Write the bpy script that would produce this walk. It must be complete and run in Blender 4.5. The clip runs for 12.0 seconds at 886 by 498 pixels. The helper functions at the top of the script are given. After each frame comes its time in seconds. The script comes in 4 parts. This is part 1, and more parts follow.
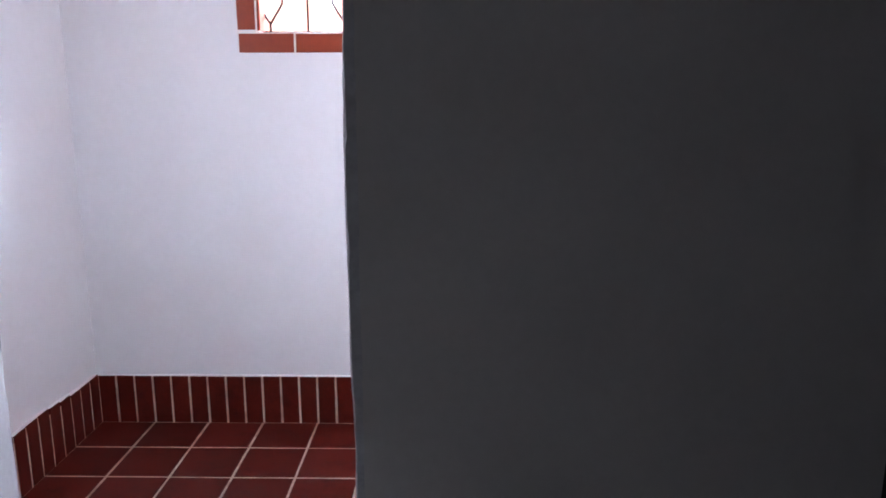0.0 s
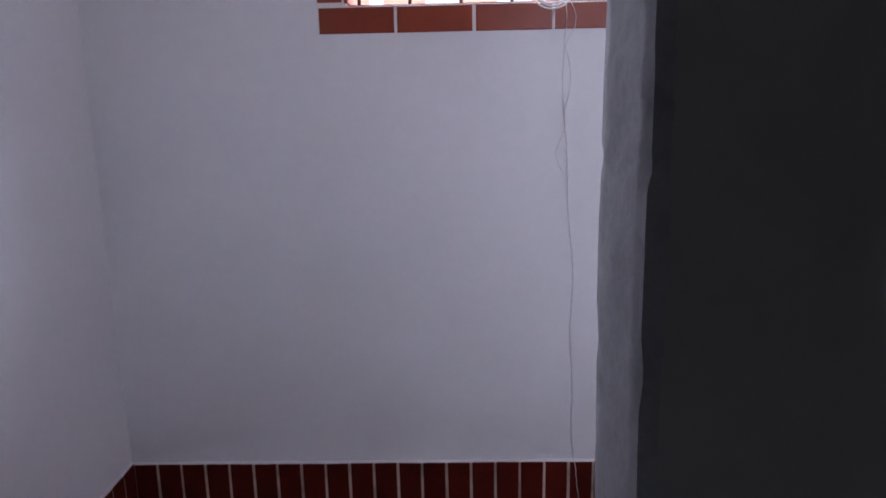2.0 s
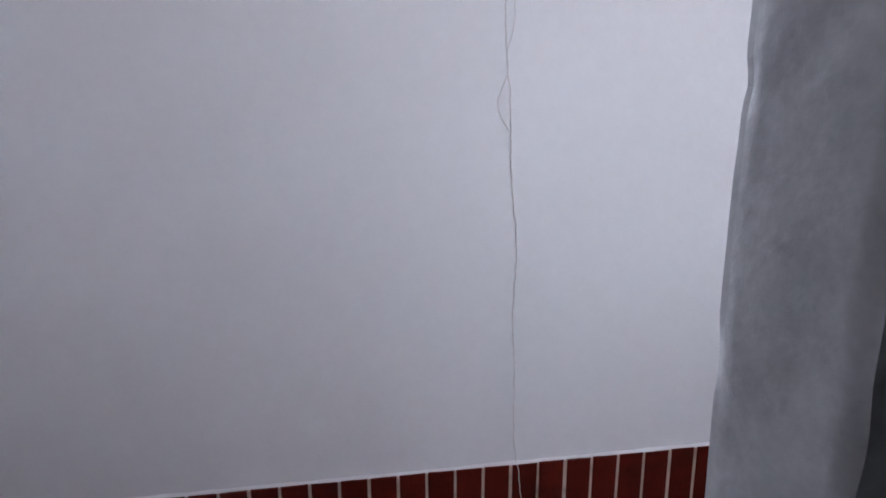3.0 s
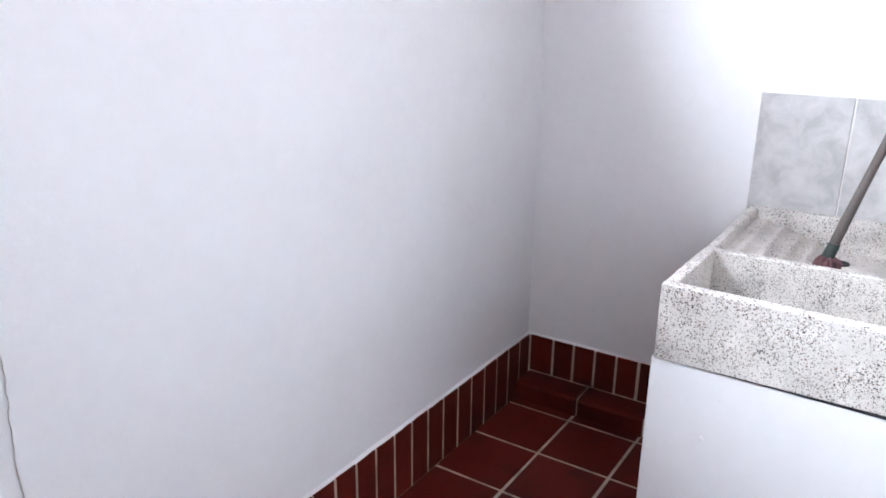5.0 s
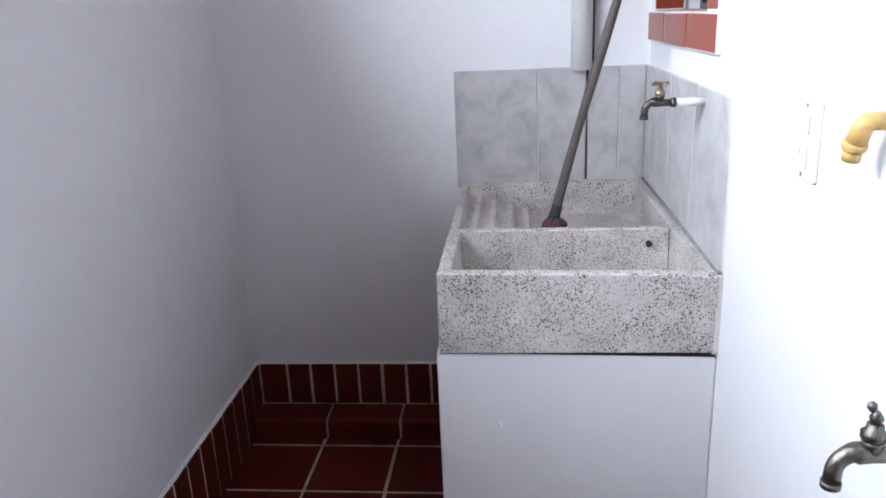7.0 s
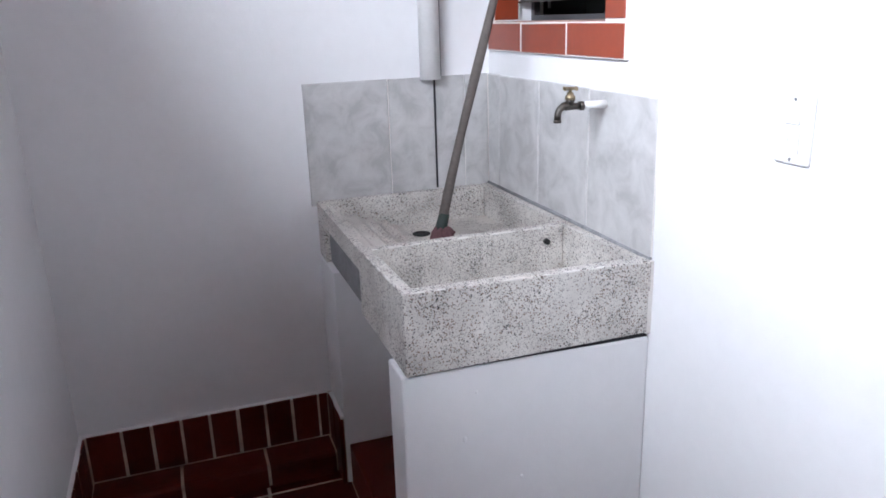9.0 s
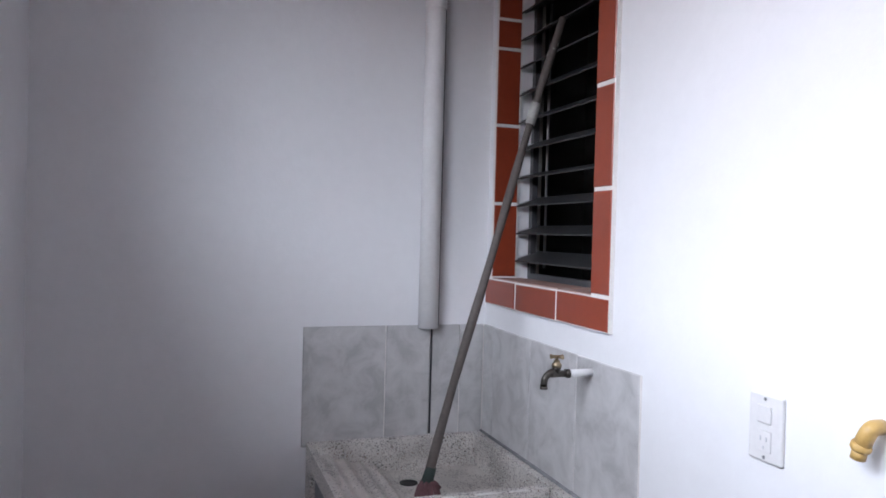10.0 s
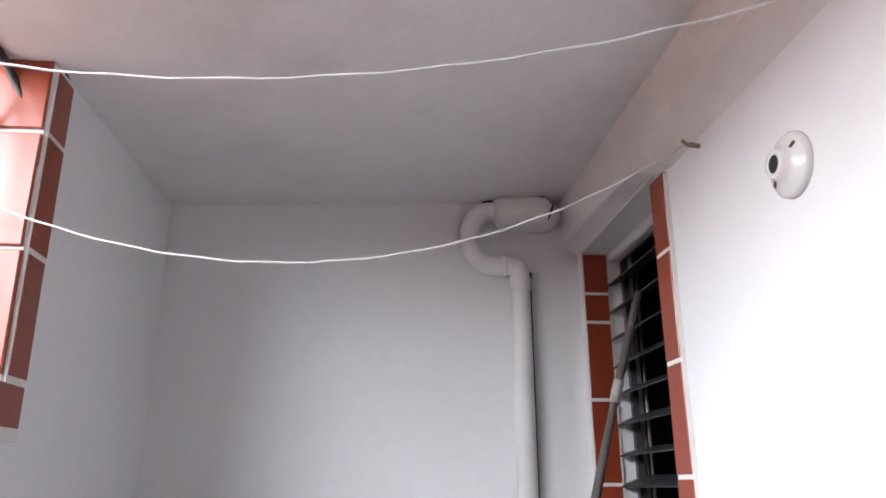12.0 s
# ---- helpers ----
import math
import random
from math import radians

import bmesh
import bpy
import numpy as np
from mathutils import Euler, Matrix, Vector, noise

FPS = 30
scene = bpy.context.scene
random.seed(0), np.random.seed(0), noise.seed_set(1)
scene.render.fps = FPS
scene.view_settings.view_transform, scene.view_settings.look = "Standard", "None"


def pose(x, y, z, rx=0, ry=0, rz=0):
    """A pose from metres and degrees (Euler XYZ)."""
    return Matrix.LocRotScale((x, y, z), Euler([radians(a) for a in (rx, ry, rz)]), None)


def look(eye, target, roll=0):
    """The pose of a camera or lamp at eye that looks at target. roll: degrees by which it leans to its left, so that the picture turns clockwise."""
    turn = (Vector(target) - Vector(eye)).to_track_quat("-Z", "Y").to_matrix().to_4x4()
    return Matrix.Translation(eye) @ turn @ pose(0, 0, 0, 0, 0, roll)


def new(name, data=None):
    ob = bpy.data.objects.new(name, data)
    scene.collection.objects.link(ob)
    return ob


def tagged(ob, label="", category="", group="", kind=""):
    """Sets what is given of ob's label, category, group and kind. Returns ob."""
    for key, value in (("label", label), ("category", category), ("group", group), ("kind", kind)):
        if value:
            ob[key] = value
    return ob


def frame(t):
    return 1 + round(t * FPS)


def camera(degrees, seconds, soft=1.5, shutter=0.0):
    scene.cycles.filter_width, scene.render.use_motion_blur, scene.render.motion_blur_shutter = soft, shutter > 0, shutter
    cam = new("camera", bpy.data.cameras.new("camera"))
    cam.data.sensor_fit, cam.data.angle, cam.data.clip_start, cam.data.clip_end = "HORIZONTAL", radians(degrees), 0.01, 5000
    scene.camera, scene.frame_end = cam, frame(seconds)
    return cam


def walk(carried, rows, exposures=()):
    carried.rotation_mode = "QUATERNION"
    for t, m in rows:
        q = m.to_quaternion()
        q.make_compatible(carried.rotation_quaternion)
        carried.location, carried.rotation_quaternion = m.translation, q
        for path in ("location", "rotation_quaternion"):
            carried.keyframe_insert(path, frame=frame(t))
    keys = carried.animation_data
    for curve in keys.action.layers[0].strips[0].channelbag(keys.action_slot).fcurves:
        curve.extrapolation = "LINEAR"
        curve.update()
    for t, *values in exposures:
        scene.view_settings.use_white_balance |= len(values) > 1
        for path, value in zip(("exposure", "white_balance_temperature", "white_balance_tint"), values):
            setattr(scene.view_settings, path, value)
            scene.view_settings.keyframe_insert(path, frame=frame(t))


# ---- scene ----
cam = camera(61.3, 12.0, soft=1.7)
PATH = [
    (0, (-1.901, -2.007, 1.587), (-1.929, -0.051, 1.173), -0.0),
    (0.5, (-2.003, -1.785, 1.548), (-2.124, 0.164, 1.117), -0.5),
    (1, (-2.079, -1.553, 1.513), (-2.259, 0.389, 1.071), 0.9),
    (1.5, (-2.246, -1.308, 1.497), (-2.334, 0.649, 1.097), 1.0),
    (2, (-2.399, -1.114, 1.589), (-2.449, 0.838, 1.157), -1.2),
    (2.3, (-2.493, -0.976, 1.544), (-2.531, 0.978, 1.122), -1.7),
    (2.5, (-2.546, -0.874, 1.497), (-2.48, 1.083, 1.091), -2.1),
    (2.7, (-2.561, -0.782, 1.502), (-2.412, 1.155, 1.029), -1.4),
    (4.3, (-2.64, -0.034, 1.527), (-1.4, 1.429, 0.959), 0.4),
    (4.5, (-2.639, 0.025, 1.526), (-1.335, 1.411, 0.91), 0.4),
    (5, (-2.566, 0.141, 1.512), (-0.973, 1.181, 0.896), 0.7),
    (5.5, (-2.549, 0.204, 1.51), (-0.773, 0.915, 0.926), 0.3),
    (6, (-2.516, 0.223, 1.506), (-0.698, 0.744, 0.856), -0.4),
    (6.5, (-2.528, 0.26, 1.499), (-0.678, 0.669, 0.857), -0.1),
    (7, (-2.447, 0.437, 1.448), (-0.549, 0.621, 0.846), -2.5),
    (7.2, (-2.376, 0.528, 1.426), (-0.464, 0.557, 0.838), -3.3),
    (8.8, (-2.308, 0.985, 1.447), (-0.507, 0.352, 0.851), -2.8),
    (9, (-2.307, 0.986, 1.448), (-0.504, 0.355, 0.855), -1.8),
    (9.5, (-2.321, 0.973, 1.497), (-0.465, 0.332, 1.118), -1.2),
    (10, (-2.353, 0.952, 1.569), (-0.458, 0.313, 1.529), 1.5),
    (10.5, (-2.396, 0.955, 1.623), (-0.517, 0.328, 1.896), 1.0),
    (11, (-2.431, 0.957, 1.665), (-0.553, 0.423, 2.102), 0.2),
    (11.5, (-2.455, 0.898, 1.685), (-0.581, 0.435, 2.21), -0.4),
    (12, (-2.427, 0.713, 1.67), (-0.531, 0.524, 2.277), -0.3),
]
EXPOSURES = [
    (0.0, 3.08, 5850, 17), (0.5, 2.52, 5850, 18), (1.0, 2.34, 5820, 19), (1.5, 2.08, 5800, 20), (2.0, 1.62, 5750, 22), (2.5, 2.02, 5750, 16), (2.7, 2.1, 5800, 14), (4.3, 2.55, 6000, 10), (4.7, 2.75, 6050, 10),
    (5.0, 2.85, 6050, 10), (5.5, 2.95, 6000, 11), (6.0, 2.3, 5950, 10), (6.5, 2.05, 5950, 11), (7.2, 1.9, 5950, 12), (9.0, 1.95, 6050, 12), (9.5, 1.5, 6080, 13), (10.0, 1.15, 6000, 14), (10.5, 1.12, 6180, 12), (11.0, 1.3, 6280, 12), (12.0, 1.6, 6400, 12),
]
walk(cam, [(t, look(eye, target, roll)) for t, eye, target, roll in PATH], EXPOSURES)

# ---- world, sun, sky light ----
world = bpy.data.worlds.new("world")
scene.world = world
world.use_nodes = True
wn = world.node_tree
sky = wn.nodes.new("ShaderNodeTexSky")
sky.sky_type = "NISHITA"
sky.sun_disc = False
sky.sun_elevation = radians(52)
sky.sun_rotation = radians(180)
wn.links.new(sky.outputs[0], wn.nodes["Background"].inputs[0])
wn.nodes["Background"].inputs[1].default_value = 0.12

sun_data = bpy.data.lights.new("sun", "SUN")
sun_data.energy, sun_data.angle, sun_data.color = 1.5, radians(12), (1.0, 0.96, 0.9)
sun = new("sun", sun_data)
sun.matrix_world = look((0, -8, 10), (0, 0, 0))

# the bright sky outside the barred window
skyl = bpy.data.lights.new("window_daylight", "AREA")
skyl.shape, skyl.size, skyl.size_y, skyl.energy, skyl.color = "RECTANGLE", 7.5, 2.6, 600.0, (0.93, 0.96, 1.0)
window_daylight = new("window_daylight", skyl)
window_daylight.matrix_world = look((-3.1, 2.85, 3.6), (-2.9, 1.4, 2.33))


# ---- materials ----
def material(name, base, rough=0.6, spread=0.06, scale=3.0, fine=60.0, bump=0.15, bump_scale=90.0, metal=0.0, rand=0.0, stain=None, stain_scale=1.5, stain_low=0.55, stain_high=0.75, coat=0.0, spec=0.5, rvar=0.08):
    m = bpy.data.materials.new(name)
    m.use_nodes = True
    nt = m.node_tree
    n, l = nt.nodes, nt.links
    b = n["Principled BSDF"]
    b.inputs["Roughness"].default_value = rough
    b.inputs["Metallic"].default_value = metal
    b.inputs["Specular IOR Level"].default_value = spec
    b.inputs["Coat Weight"].default_value = coat
    big = n.new("ShaderNodeTexNoise")
    big.inputs["Scale"].default_value, big.inputs["Detail"].default_value = scale, 5
    small = n.new("ShaderNodeTexNoise")
    small.inputs["Scale"].default_value, small.inputs["Detail"].default_value = fine, 4
    geo = n.new("ShaderNodeNewGeometry")
    for t in (big, small):
        l.new(geo.outputs["Position"], t.inputs["Vector"])
    add = n.new("ShaderNodeMath"); add.operation = "ADD"
    l.new(big.outputs["Fac"], add.inputs[0]); l.new(small.outputs["Fac"], add.inputs[1])
    last = add.outputs[0]
    top = 2.0
    if rand:
        oi = n.new("ShaderNodeObjectInfo")
        mul = n.new("ShaderNodeMath"); mul.operation = "MULTIPLY_ADD"
        mul.inputs[1].default_value, mul.inputs[2].default_value = rand, -rand / 2
        l.new(oi.outputs["Random"], mul.inputs[0])
        a2 = n.new("ShaderNodeMath"); a2.operation = "ADD"
        l.new(last, a2.inputs[0]); l.new(mul.outputs[0], a2.inputs[1])
        last = a2.outputs[0]
    mr = n.new("ShaderNodeMapRange")
    mr.inputs["From Min"].default_value, mr.inputs["From Max"].default_value = 0.6, 1.4
    mr.inputs["To Min"].default_value, mr.inputs["To Max"].default_value = 1 - spread, 1 + spread
    mr.clamp = False
    l.new(last, mr.inputs["Value"])
    vm = n.new("ShaderNodeVectorMath"); vm.operation = "SCALE"
    vm.inputs[0].default_value = base
    l.new(mr.outputs[0], vm.inputs["Scale"])
    col = vm.outputs[0]
    if stain:
        st = n.new("ShaderNodeTexNoise")
        st.inputs["Scale"].default_value, st.inputs["Detail"].default_value, st.inputs["Roughness"].default_value = stain_scale, 8, 0.65
        l.new(geo.outputs["Position"], st.inputs["Vector"])
        r = n.new("ShaderNodeMapRange")
        r.inputs["From Min"].default_value, r.inputs["From Max"].default_value = stain_low, stain_high
        l.new(st.outputs["Fac"], r.inputs["Value"])
        mx = n.new("ShaderNodeMix"); mx.data_type = "RGBA"
        l.new(r.outputs[0], mx.inputs["Factor"]); l.new(col, mx.inputs[6]); mx.inputs[7].default_value = (*stain, 1)
        col = mx.outputs[2]
    l.new(col, b.inputs["Base Color"])
    if bump:
        bn = n.new("ShaderNodeTexNoise")
        bn.inputs["Scale"].default_value, bn.inputs["Detail"].default_value = bump_scale, 6
        l.new(geo.outputs["Position"], bn.inputs["Vector"])
        bp = n.new("ShaderNodeBump")
        bp.inputs["Strength"].default_value, bp.inputs["Distance"].default_value = bump, 0.004
        l.new(bn.outputs["Fac"], bp.inputs["Height"])
        l.new(bp.outputs[0], b.inputs["Normal"])
    rr = n.new("ShaderNodeMapRange")
    rr.inputs["To Min"].default_value, rr.inputs["To Max"].default_value = max(rough - rvar, 0.02), min(rough + rvar, 1)
    l.new(small.outputs["Fac"], rr.inputs["Value"])
    l.new(rr.outputs[0], b.inputs["Roughness"])
    return m


def terrazzo(name, pale=(0.46, 0.435, 0.41, 1), light=(0.69, 0.66, 0.625, 1), less=0.0):
    m = bpy.data.materials.new(name)
    m.use_nodes = True
    n, l = m.node_tree.nodes, m.node_tree.links
    b = n["Principled BSDF"]
    b.inputs["Roughness"].default_value = 0.45
    geo = n.new("ShaderNodeNewGeometry")
    cl = n.new("ShaderNodeTexNoise")
    cl.inputs["Scale"].default_value, cl.inputs["Detail"].default_value = 9, 6
    l.new(geo.outputs["Position"], cl.inputs["Vector"])
    base = n.new("ShaderNodeValToRGB")
    base.color_ramp.elements[0].color, base.color_ramp.elements[1].color = pale, light
    base.color_ramp.elements[0].position, base.color_ramp.elements[1].position = 0.3, 0.65
    l.new(cl.outputs["Fac"], base.inputs["Fac"])
    col = base.outputs[0]
    dens = n.new("ShaderNodeTexNoise")
    dens.inputs["Scale"].default_value, dens.inputs["Detail"].default_value = 11, 3
    l.new(geo.outputs["Position"], dens.inputs["Vector"])
    wob = n.new("ShaderNodeTexNoise")
    wob.inputs["Scale"].default_value = 260
    l.new(geo.outputs["Position"], wob.inputs["Vector"])
    wsc = n.new("ShaderNodeVectorMath"); wsc.operation = "SCALE"; wsc.inputs["Scale"].default_value = 0.005
    l.new(wob.outputs["Color"], wsc.inputs[0])
    warp = n.new("ShaderNodeVectorMath"); warp.operation = "ADD"
    l.new(geo.outputs["Position"], warp.inputs[0]); l.new(wsc.outputs[0], warp.inputs[1])
    for scale, cut, keep, tint in ((170, 0.37, 0.605, (0.018, 0.018, 0.022, 1)), (118, 0.31, 0.83, (0.03, 0.027, 0.027, 1)), (215, 0.38, 0.76, (0.19, 0.12, 0.085, 1)), (290, 0.40, 0.64, (0.20, 0.19, 0.18, 1)), (380, 0.42, 0.55, (0.38, 0.36, 0.34, 1))):
        vo = n.new("ShaderNodeTexVoronoi")
        vo.inputs["Scale"].default_value = scale
        l.new(warp.outputs[0], vo.inputs["Vector"])
        near = n.new("ShaderNodeMath"); near.operation = "LESS_THAN"; near.inputs[1].default_value = cut
        l.new(vo.outputs["Distance"], near.inputs[0])
        sep = n.new("ShaderNodeSeparateColor")
        l.new(vo.outputs["Color"], sep.inputs[0])
        # chips crowd in some places and thin out in others
        crowd = n.new("ShaderNodeMath"); crowd.operation = "MULTIPLY_ADD"
        crowd.inputs[1].default_value, crowd.inputs[2].default_value = 1.3, -0.65
        l.new(dens.outputs["Fac"], crowd.inputs[0])
        total = n.new("ShaderNodeMath"); total.operation = "ADD"
        l.new(sep.outputs[0], total.inputs[0]); l.new(crowd.outputs[0], total.inputs[1])
        pick = n.new("ShaderNodeMath"); pick.operation = "GREATER_THAN"; pick.inputs[1].default_value = keep + less
        l.new(total.outputs[0], pick.inputs[0])
        both = n.new("ShaderNodeMath"); both.operation = "MULTIPLY"
        l.new(near.outputs[0], both.inputs[0]); l.new(pick.outputs[0], both.inputs[1])
        mx = n.new("ShaderNodeMix"); mx.data_type = "RGBA"
        l.new(both.outputs[0], mx.inputs["Factor"]); l.new(col, mx.inputs[6]); mx.inputs[7].default_value = tint
        col = mx.outputs[2]
    l.new(col, b.inputs["Base Color"])
    bn = n.new("ShaderNodeTexNoise"); bn.inputs["Scale"].default_value = 140
    l.new(geo.outputs["Position"], bn.inputs["Vector"])
    bp = n.new("ShaderNodeBump"); bp.inputs["Strength"].default_value, bp.inputs["Distance"].default_value = 0.15, 0.003
    l.new(bn.outputs["Fac"], bp.inputs["Height"]); l.new(bp.outputs[0], b.inputs["Normal"])
    return m


def marbled(name):
    m = bpy.data.materials.new(name)
    m.use_nodes = True
    n, l = m.node_tree.nodes, m.node_tree.links
    b = n["Principled BSDF"]
    b.inputs["Roughness"].default_value = 0.28
    geo = n.new("ShaderNodeNewGeometry")
    oi = n.new("ShaderNodeObjectInfo")
    off = n.new("ShaderNodeVectorMath"); off.operation = "ADD"
    l.new(geo.outputs["Position"], off.inputs[0]); l.new(oi.outputs["Random"], off.inputs[1])
    no = n.new("ShaderNodeTexNoise")
    no.inputs["Scale"].default_value, no.inputs["Detail"].default_value, no.inputs["Distortion"].default_value = 12, 5, 0.6
    no.inputs["Roughness"].default_value = 0.6
    l.new(off.outputs[0], no.inputs["Vector"])
    r = n.new("ShaderNodeValToRGB")
    r.color_ramp.elements[0].position, r.color_ramp.elements[0].color = 0.36, (0.40, 0.392, 0.388, 1)
    r.color_ramp.elements[1].position, r.color_ramp.elements[1].color = 0.66, (0.555, 0.545, 0.54, 1)
    e = r.color_ramp.elements.new(0.5); e.color = (0.485, 0.477, 0.473, 1)
    l.new(no.outputs["Fac"], r.inputs["Fac"])
    l.new(r.outputs[0], b.inputs["Base Color"])
    return m


WHITE = material("white_wall_paint", (0.77, 0.768, 0.778), 0.75, 0.025, 1.6, 25, 0.16, 45, stain=(0.70, 0.69, 0.685), stain_scale=1.1, stain_low=0.5, stain_high=0.9)
CEIL = material("white_ceiling_paint", (0.76, 0.745, 0.74), 0.85, 0.04, 1.3, 20, 0.35, 30, stain=(0.60, 0.57, 0.55), stain_scale=1.7, stain_low=0.52, stain_high=0.85)
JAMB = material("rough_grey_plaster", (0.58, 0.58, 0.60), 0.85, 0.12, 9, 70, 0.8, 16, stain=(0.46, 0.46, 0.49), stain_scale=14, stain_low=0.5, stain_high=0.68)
# jamb plaster again, darker: the west jamb's weaker light is in the colour
JAMB_SHADED = material("shaded_grey_plaster", (0.42, 0.42, 0.44), 0.85, 0.08, 9, 70, 0.4, 25, stain=(0.36, 0.36, 0.38), stain_scale=7)
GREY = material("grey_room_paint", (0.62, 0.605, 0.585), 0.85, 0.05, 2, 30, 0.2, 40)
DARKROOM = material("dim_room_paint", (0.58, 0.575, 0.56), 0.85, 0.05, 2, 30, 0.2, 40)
CLAY = material("red_clay_tile", (0.092, 0.0105, 0.0062), 0.50, 0.18, 7, 130, 0.25, 160, spec=0.12, rand=0.5, stain=(0.045, 0.008, 0.006), stain_scale=9, stain_low=0.5, stain_high=0.8)
TRIM = material("red_glazed_trim_tile", (0.255, 0.045, 0.019), 0.30, 0.10, 7, 45, 0.0, 25, rand=0.4, spec=0.5, rvar=0.01)
GROUT = material("pale_grout", (0.52, 0.40, 0.32), 0.9, 0.12, 14, 160, 0.5, 200, stain=(0.26, 0.19, 0.15), stain_scale=9, stain_low=0.45, stain_high=0.7)
CEMENT = material("white_cement_joint", (0.74, 0.71, 0.68), 0.9, 0.08, 14, 160, 0.5, 200)
TERRAZZO = terrazzo("speckled_terrazzo", (0.47, 0.445, 0.415, 1), (0.68, 0.65, 0.61, 1), 0.0)
WORN = terrazzo("worn_pale_terrazzo", (0.44, 0.41, 0.38, 1), (0.64, 0.60, 0.555, 1), 0.16)
WORNEDGE = material("rubbed_pale_edge", (0.70, 0.68, 0.65), 0.7, 0.1, 30, 160, 0.4, 150)
MARBLE = marbled("grey_marbled_tile")
BLACK = material("dark_hole", (0.015, 0.015, 0.015), 0.8, 0.1, 5, 50, 0)
MORTAR = material("rough_grey_mortar", (0.22, 0.22, 0.225), 0.9, 0.2, 14, 90, 0.8, 40, stain=(0.14, 0.14, 0.145), stain_scale=12)
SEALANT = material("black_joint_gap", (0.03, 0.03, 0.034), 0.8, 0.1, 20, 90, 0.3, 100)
DULL = material("dull_brass", (0.36, 0.29, 0.19), 0.42, 0.15, 40, 220, 0.2, 150, metal=1.0)
CPVC = material("yellow_pipe_plastic", (0.50, 0.32, 0.105), 0.45, 0.12, 30, 200, 0.15, 120, stain=(0.36, 0.20, 0.06), stain_scale=50)
CHROME = material("worn_grey_brass", (0.17, 0.155, 0.135), 0.46, 0.25, 40, 220, 0.3, 150, metal=1.0, stain=(0.10, 0.09, 0.08), stain_scale=35)
BRONZE = material("tarnished_brass", (0.105, 0.095, 0.085), 0.42, 0.25, 40, 220, 0.3, 150, metal=1.0, stain=(0.09, 0.085, 0.08), stain_scale=35)
PVC = material("white_pvc", (0.81, 0.805, 0.80), 0.5, 0.05, 6, 90, 0.12, 80, stain=(0.72, 0.70, 0.68), stain_scale=8, stain_low=0.55, stain_high=0.8)
PLASTIC = material("white_plastic", (0.80, 0.80, 0.80), 0.35, 0.02, 6, 90, 0)
OUTLETP = material("aged_white_plastic", (0.68, 0.67, 0.665), 0.4, 0.04, 6, 90, 0)
PORCELAIN = material("white_porcelain", (0.74, 0.73, 0.71), 0.18, 0.03, 8, 90, 0)
SLAT = material("smoky_louvre_glass", (0.032, 0.033, 0.034), 0.5, 0.15, 8, 60, 0.05, 40)
ALU = material("aluminium", (0.34, 0.345, 0.35), 0.4, 0.08, 10, 90, 0.1, 90, metal=0.9)
FRAME = material("dark_window_frame", (0.06, 0.06, 0.065), 0.45, 0.1, 10, 90, 0.1, 90)
POLE = material("weathered_wood_pole", (0.088, 0.073, 0.066), 0.7, 0.3, 14, 90, 0.4, 90, stain=(0.45, 0.43, 0.40), stain_scale=16, stain_low=0.64, stain_high=0.7)
POLEEND = material("dark_green_socket", (0.013, 0.024, 0.020), 0.6, 0.2, 20, 90, 0.3, 90)
RAG = material("pink_mop_cloth", (0.13, 0.062, 0.068), 0.95, 0.3, 25, 120, 0.8, 160)
ROPE = material("white_nylon_cord", (0.62, 0.61, 0.59), 0.7, 0.1, 40, 300, 0.5, 500)
TWINE = material("thin_grey_twine", (0.66, 0.63, 0.61), 0.9, 0.2, 40, 300, 0.3, 500)
IRON = material("dark_iron", (0.035, 0.02, 0.017), 0.55, 0.25, 25, 150, 0.4, 150)
RUST = material("rusty_steel", (0.24, 0.19, 0.12), 0.7, 0.3, 40, 200, 0.4, 200)
PEACH = material("peach_facade_paint", (0.58, 0.27, 0.17), 0.85, 0.06, 1, 18, 0.3, 20)
OFFWHITE = material("cream_facade_paint", (0.76, 0.72, 0.64), 0.85, 0.06, 1, 18, 0.3, 20)
GROUND = material("grey_ground", (0.22, 0.21, 0.20), 0.95, 0.15, 0.7, 12, 0.4, 8)
GLASSDARK = material("dark_window_glass", (0.03, 0.035, 0.04), 0.1, 0.05, 2, 20, 0)


# ---- mesh helpers ----
def box(bm, x0, x1, y0, y1, z0, z1, bevel=0.0, seg=2):
    g = bmesh.ops.create_cube(bm, size=1.0, matrix=Matrix.LocRotScale(((x0 + x1) / 2, (y0 + y1) / 2, (z0 + z1) / 2), None, (abs(x1 - x0), abs(y1 - y0), abs(z1 - z0))))
    if bevel:
        edges = list({e for v in g["verts"] for e in v.link_edges})
        bmesh.ops.bevel(bm, geom=edges, offset=bevel, segments=seg, affect="EDGES", profile=0.5)


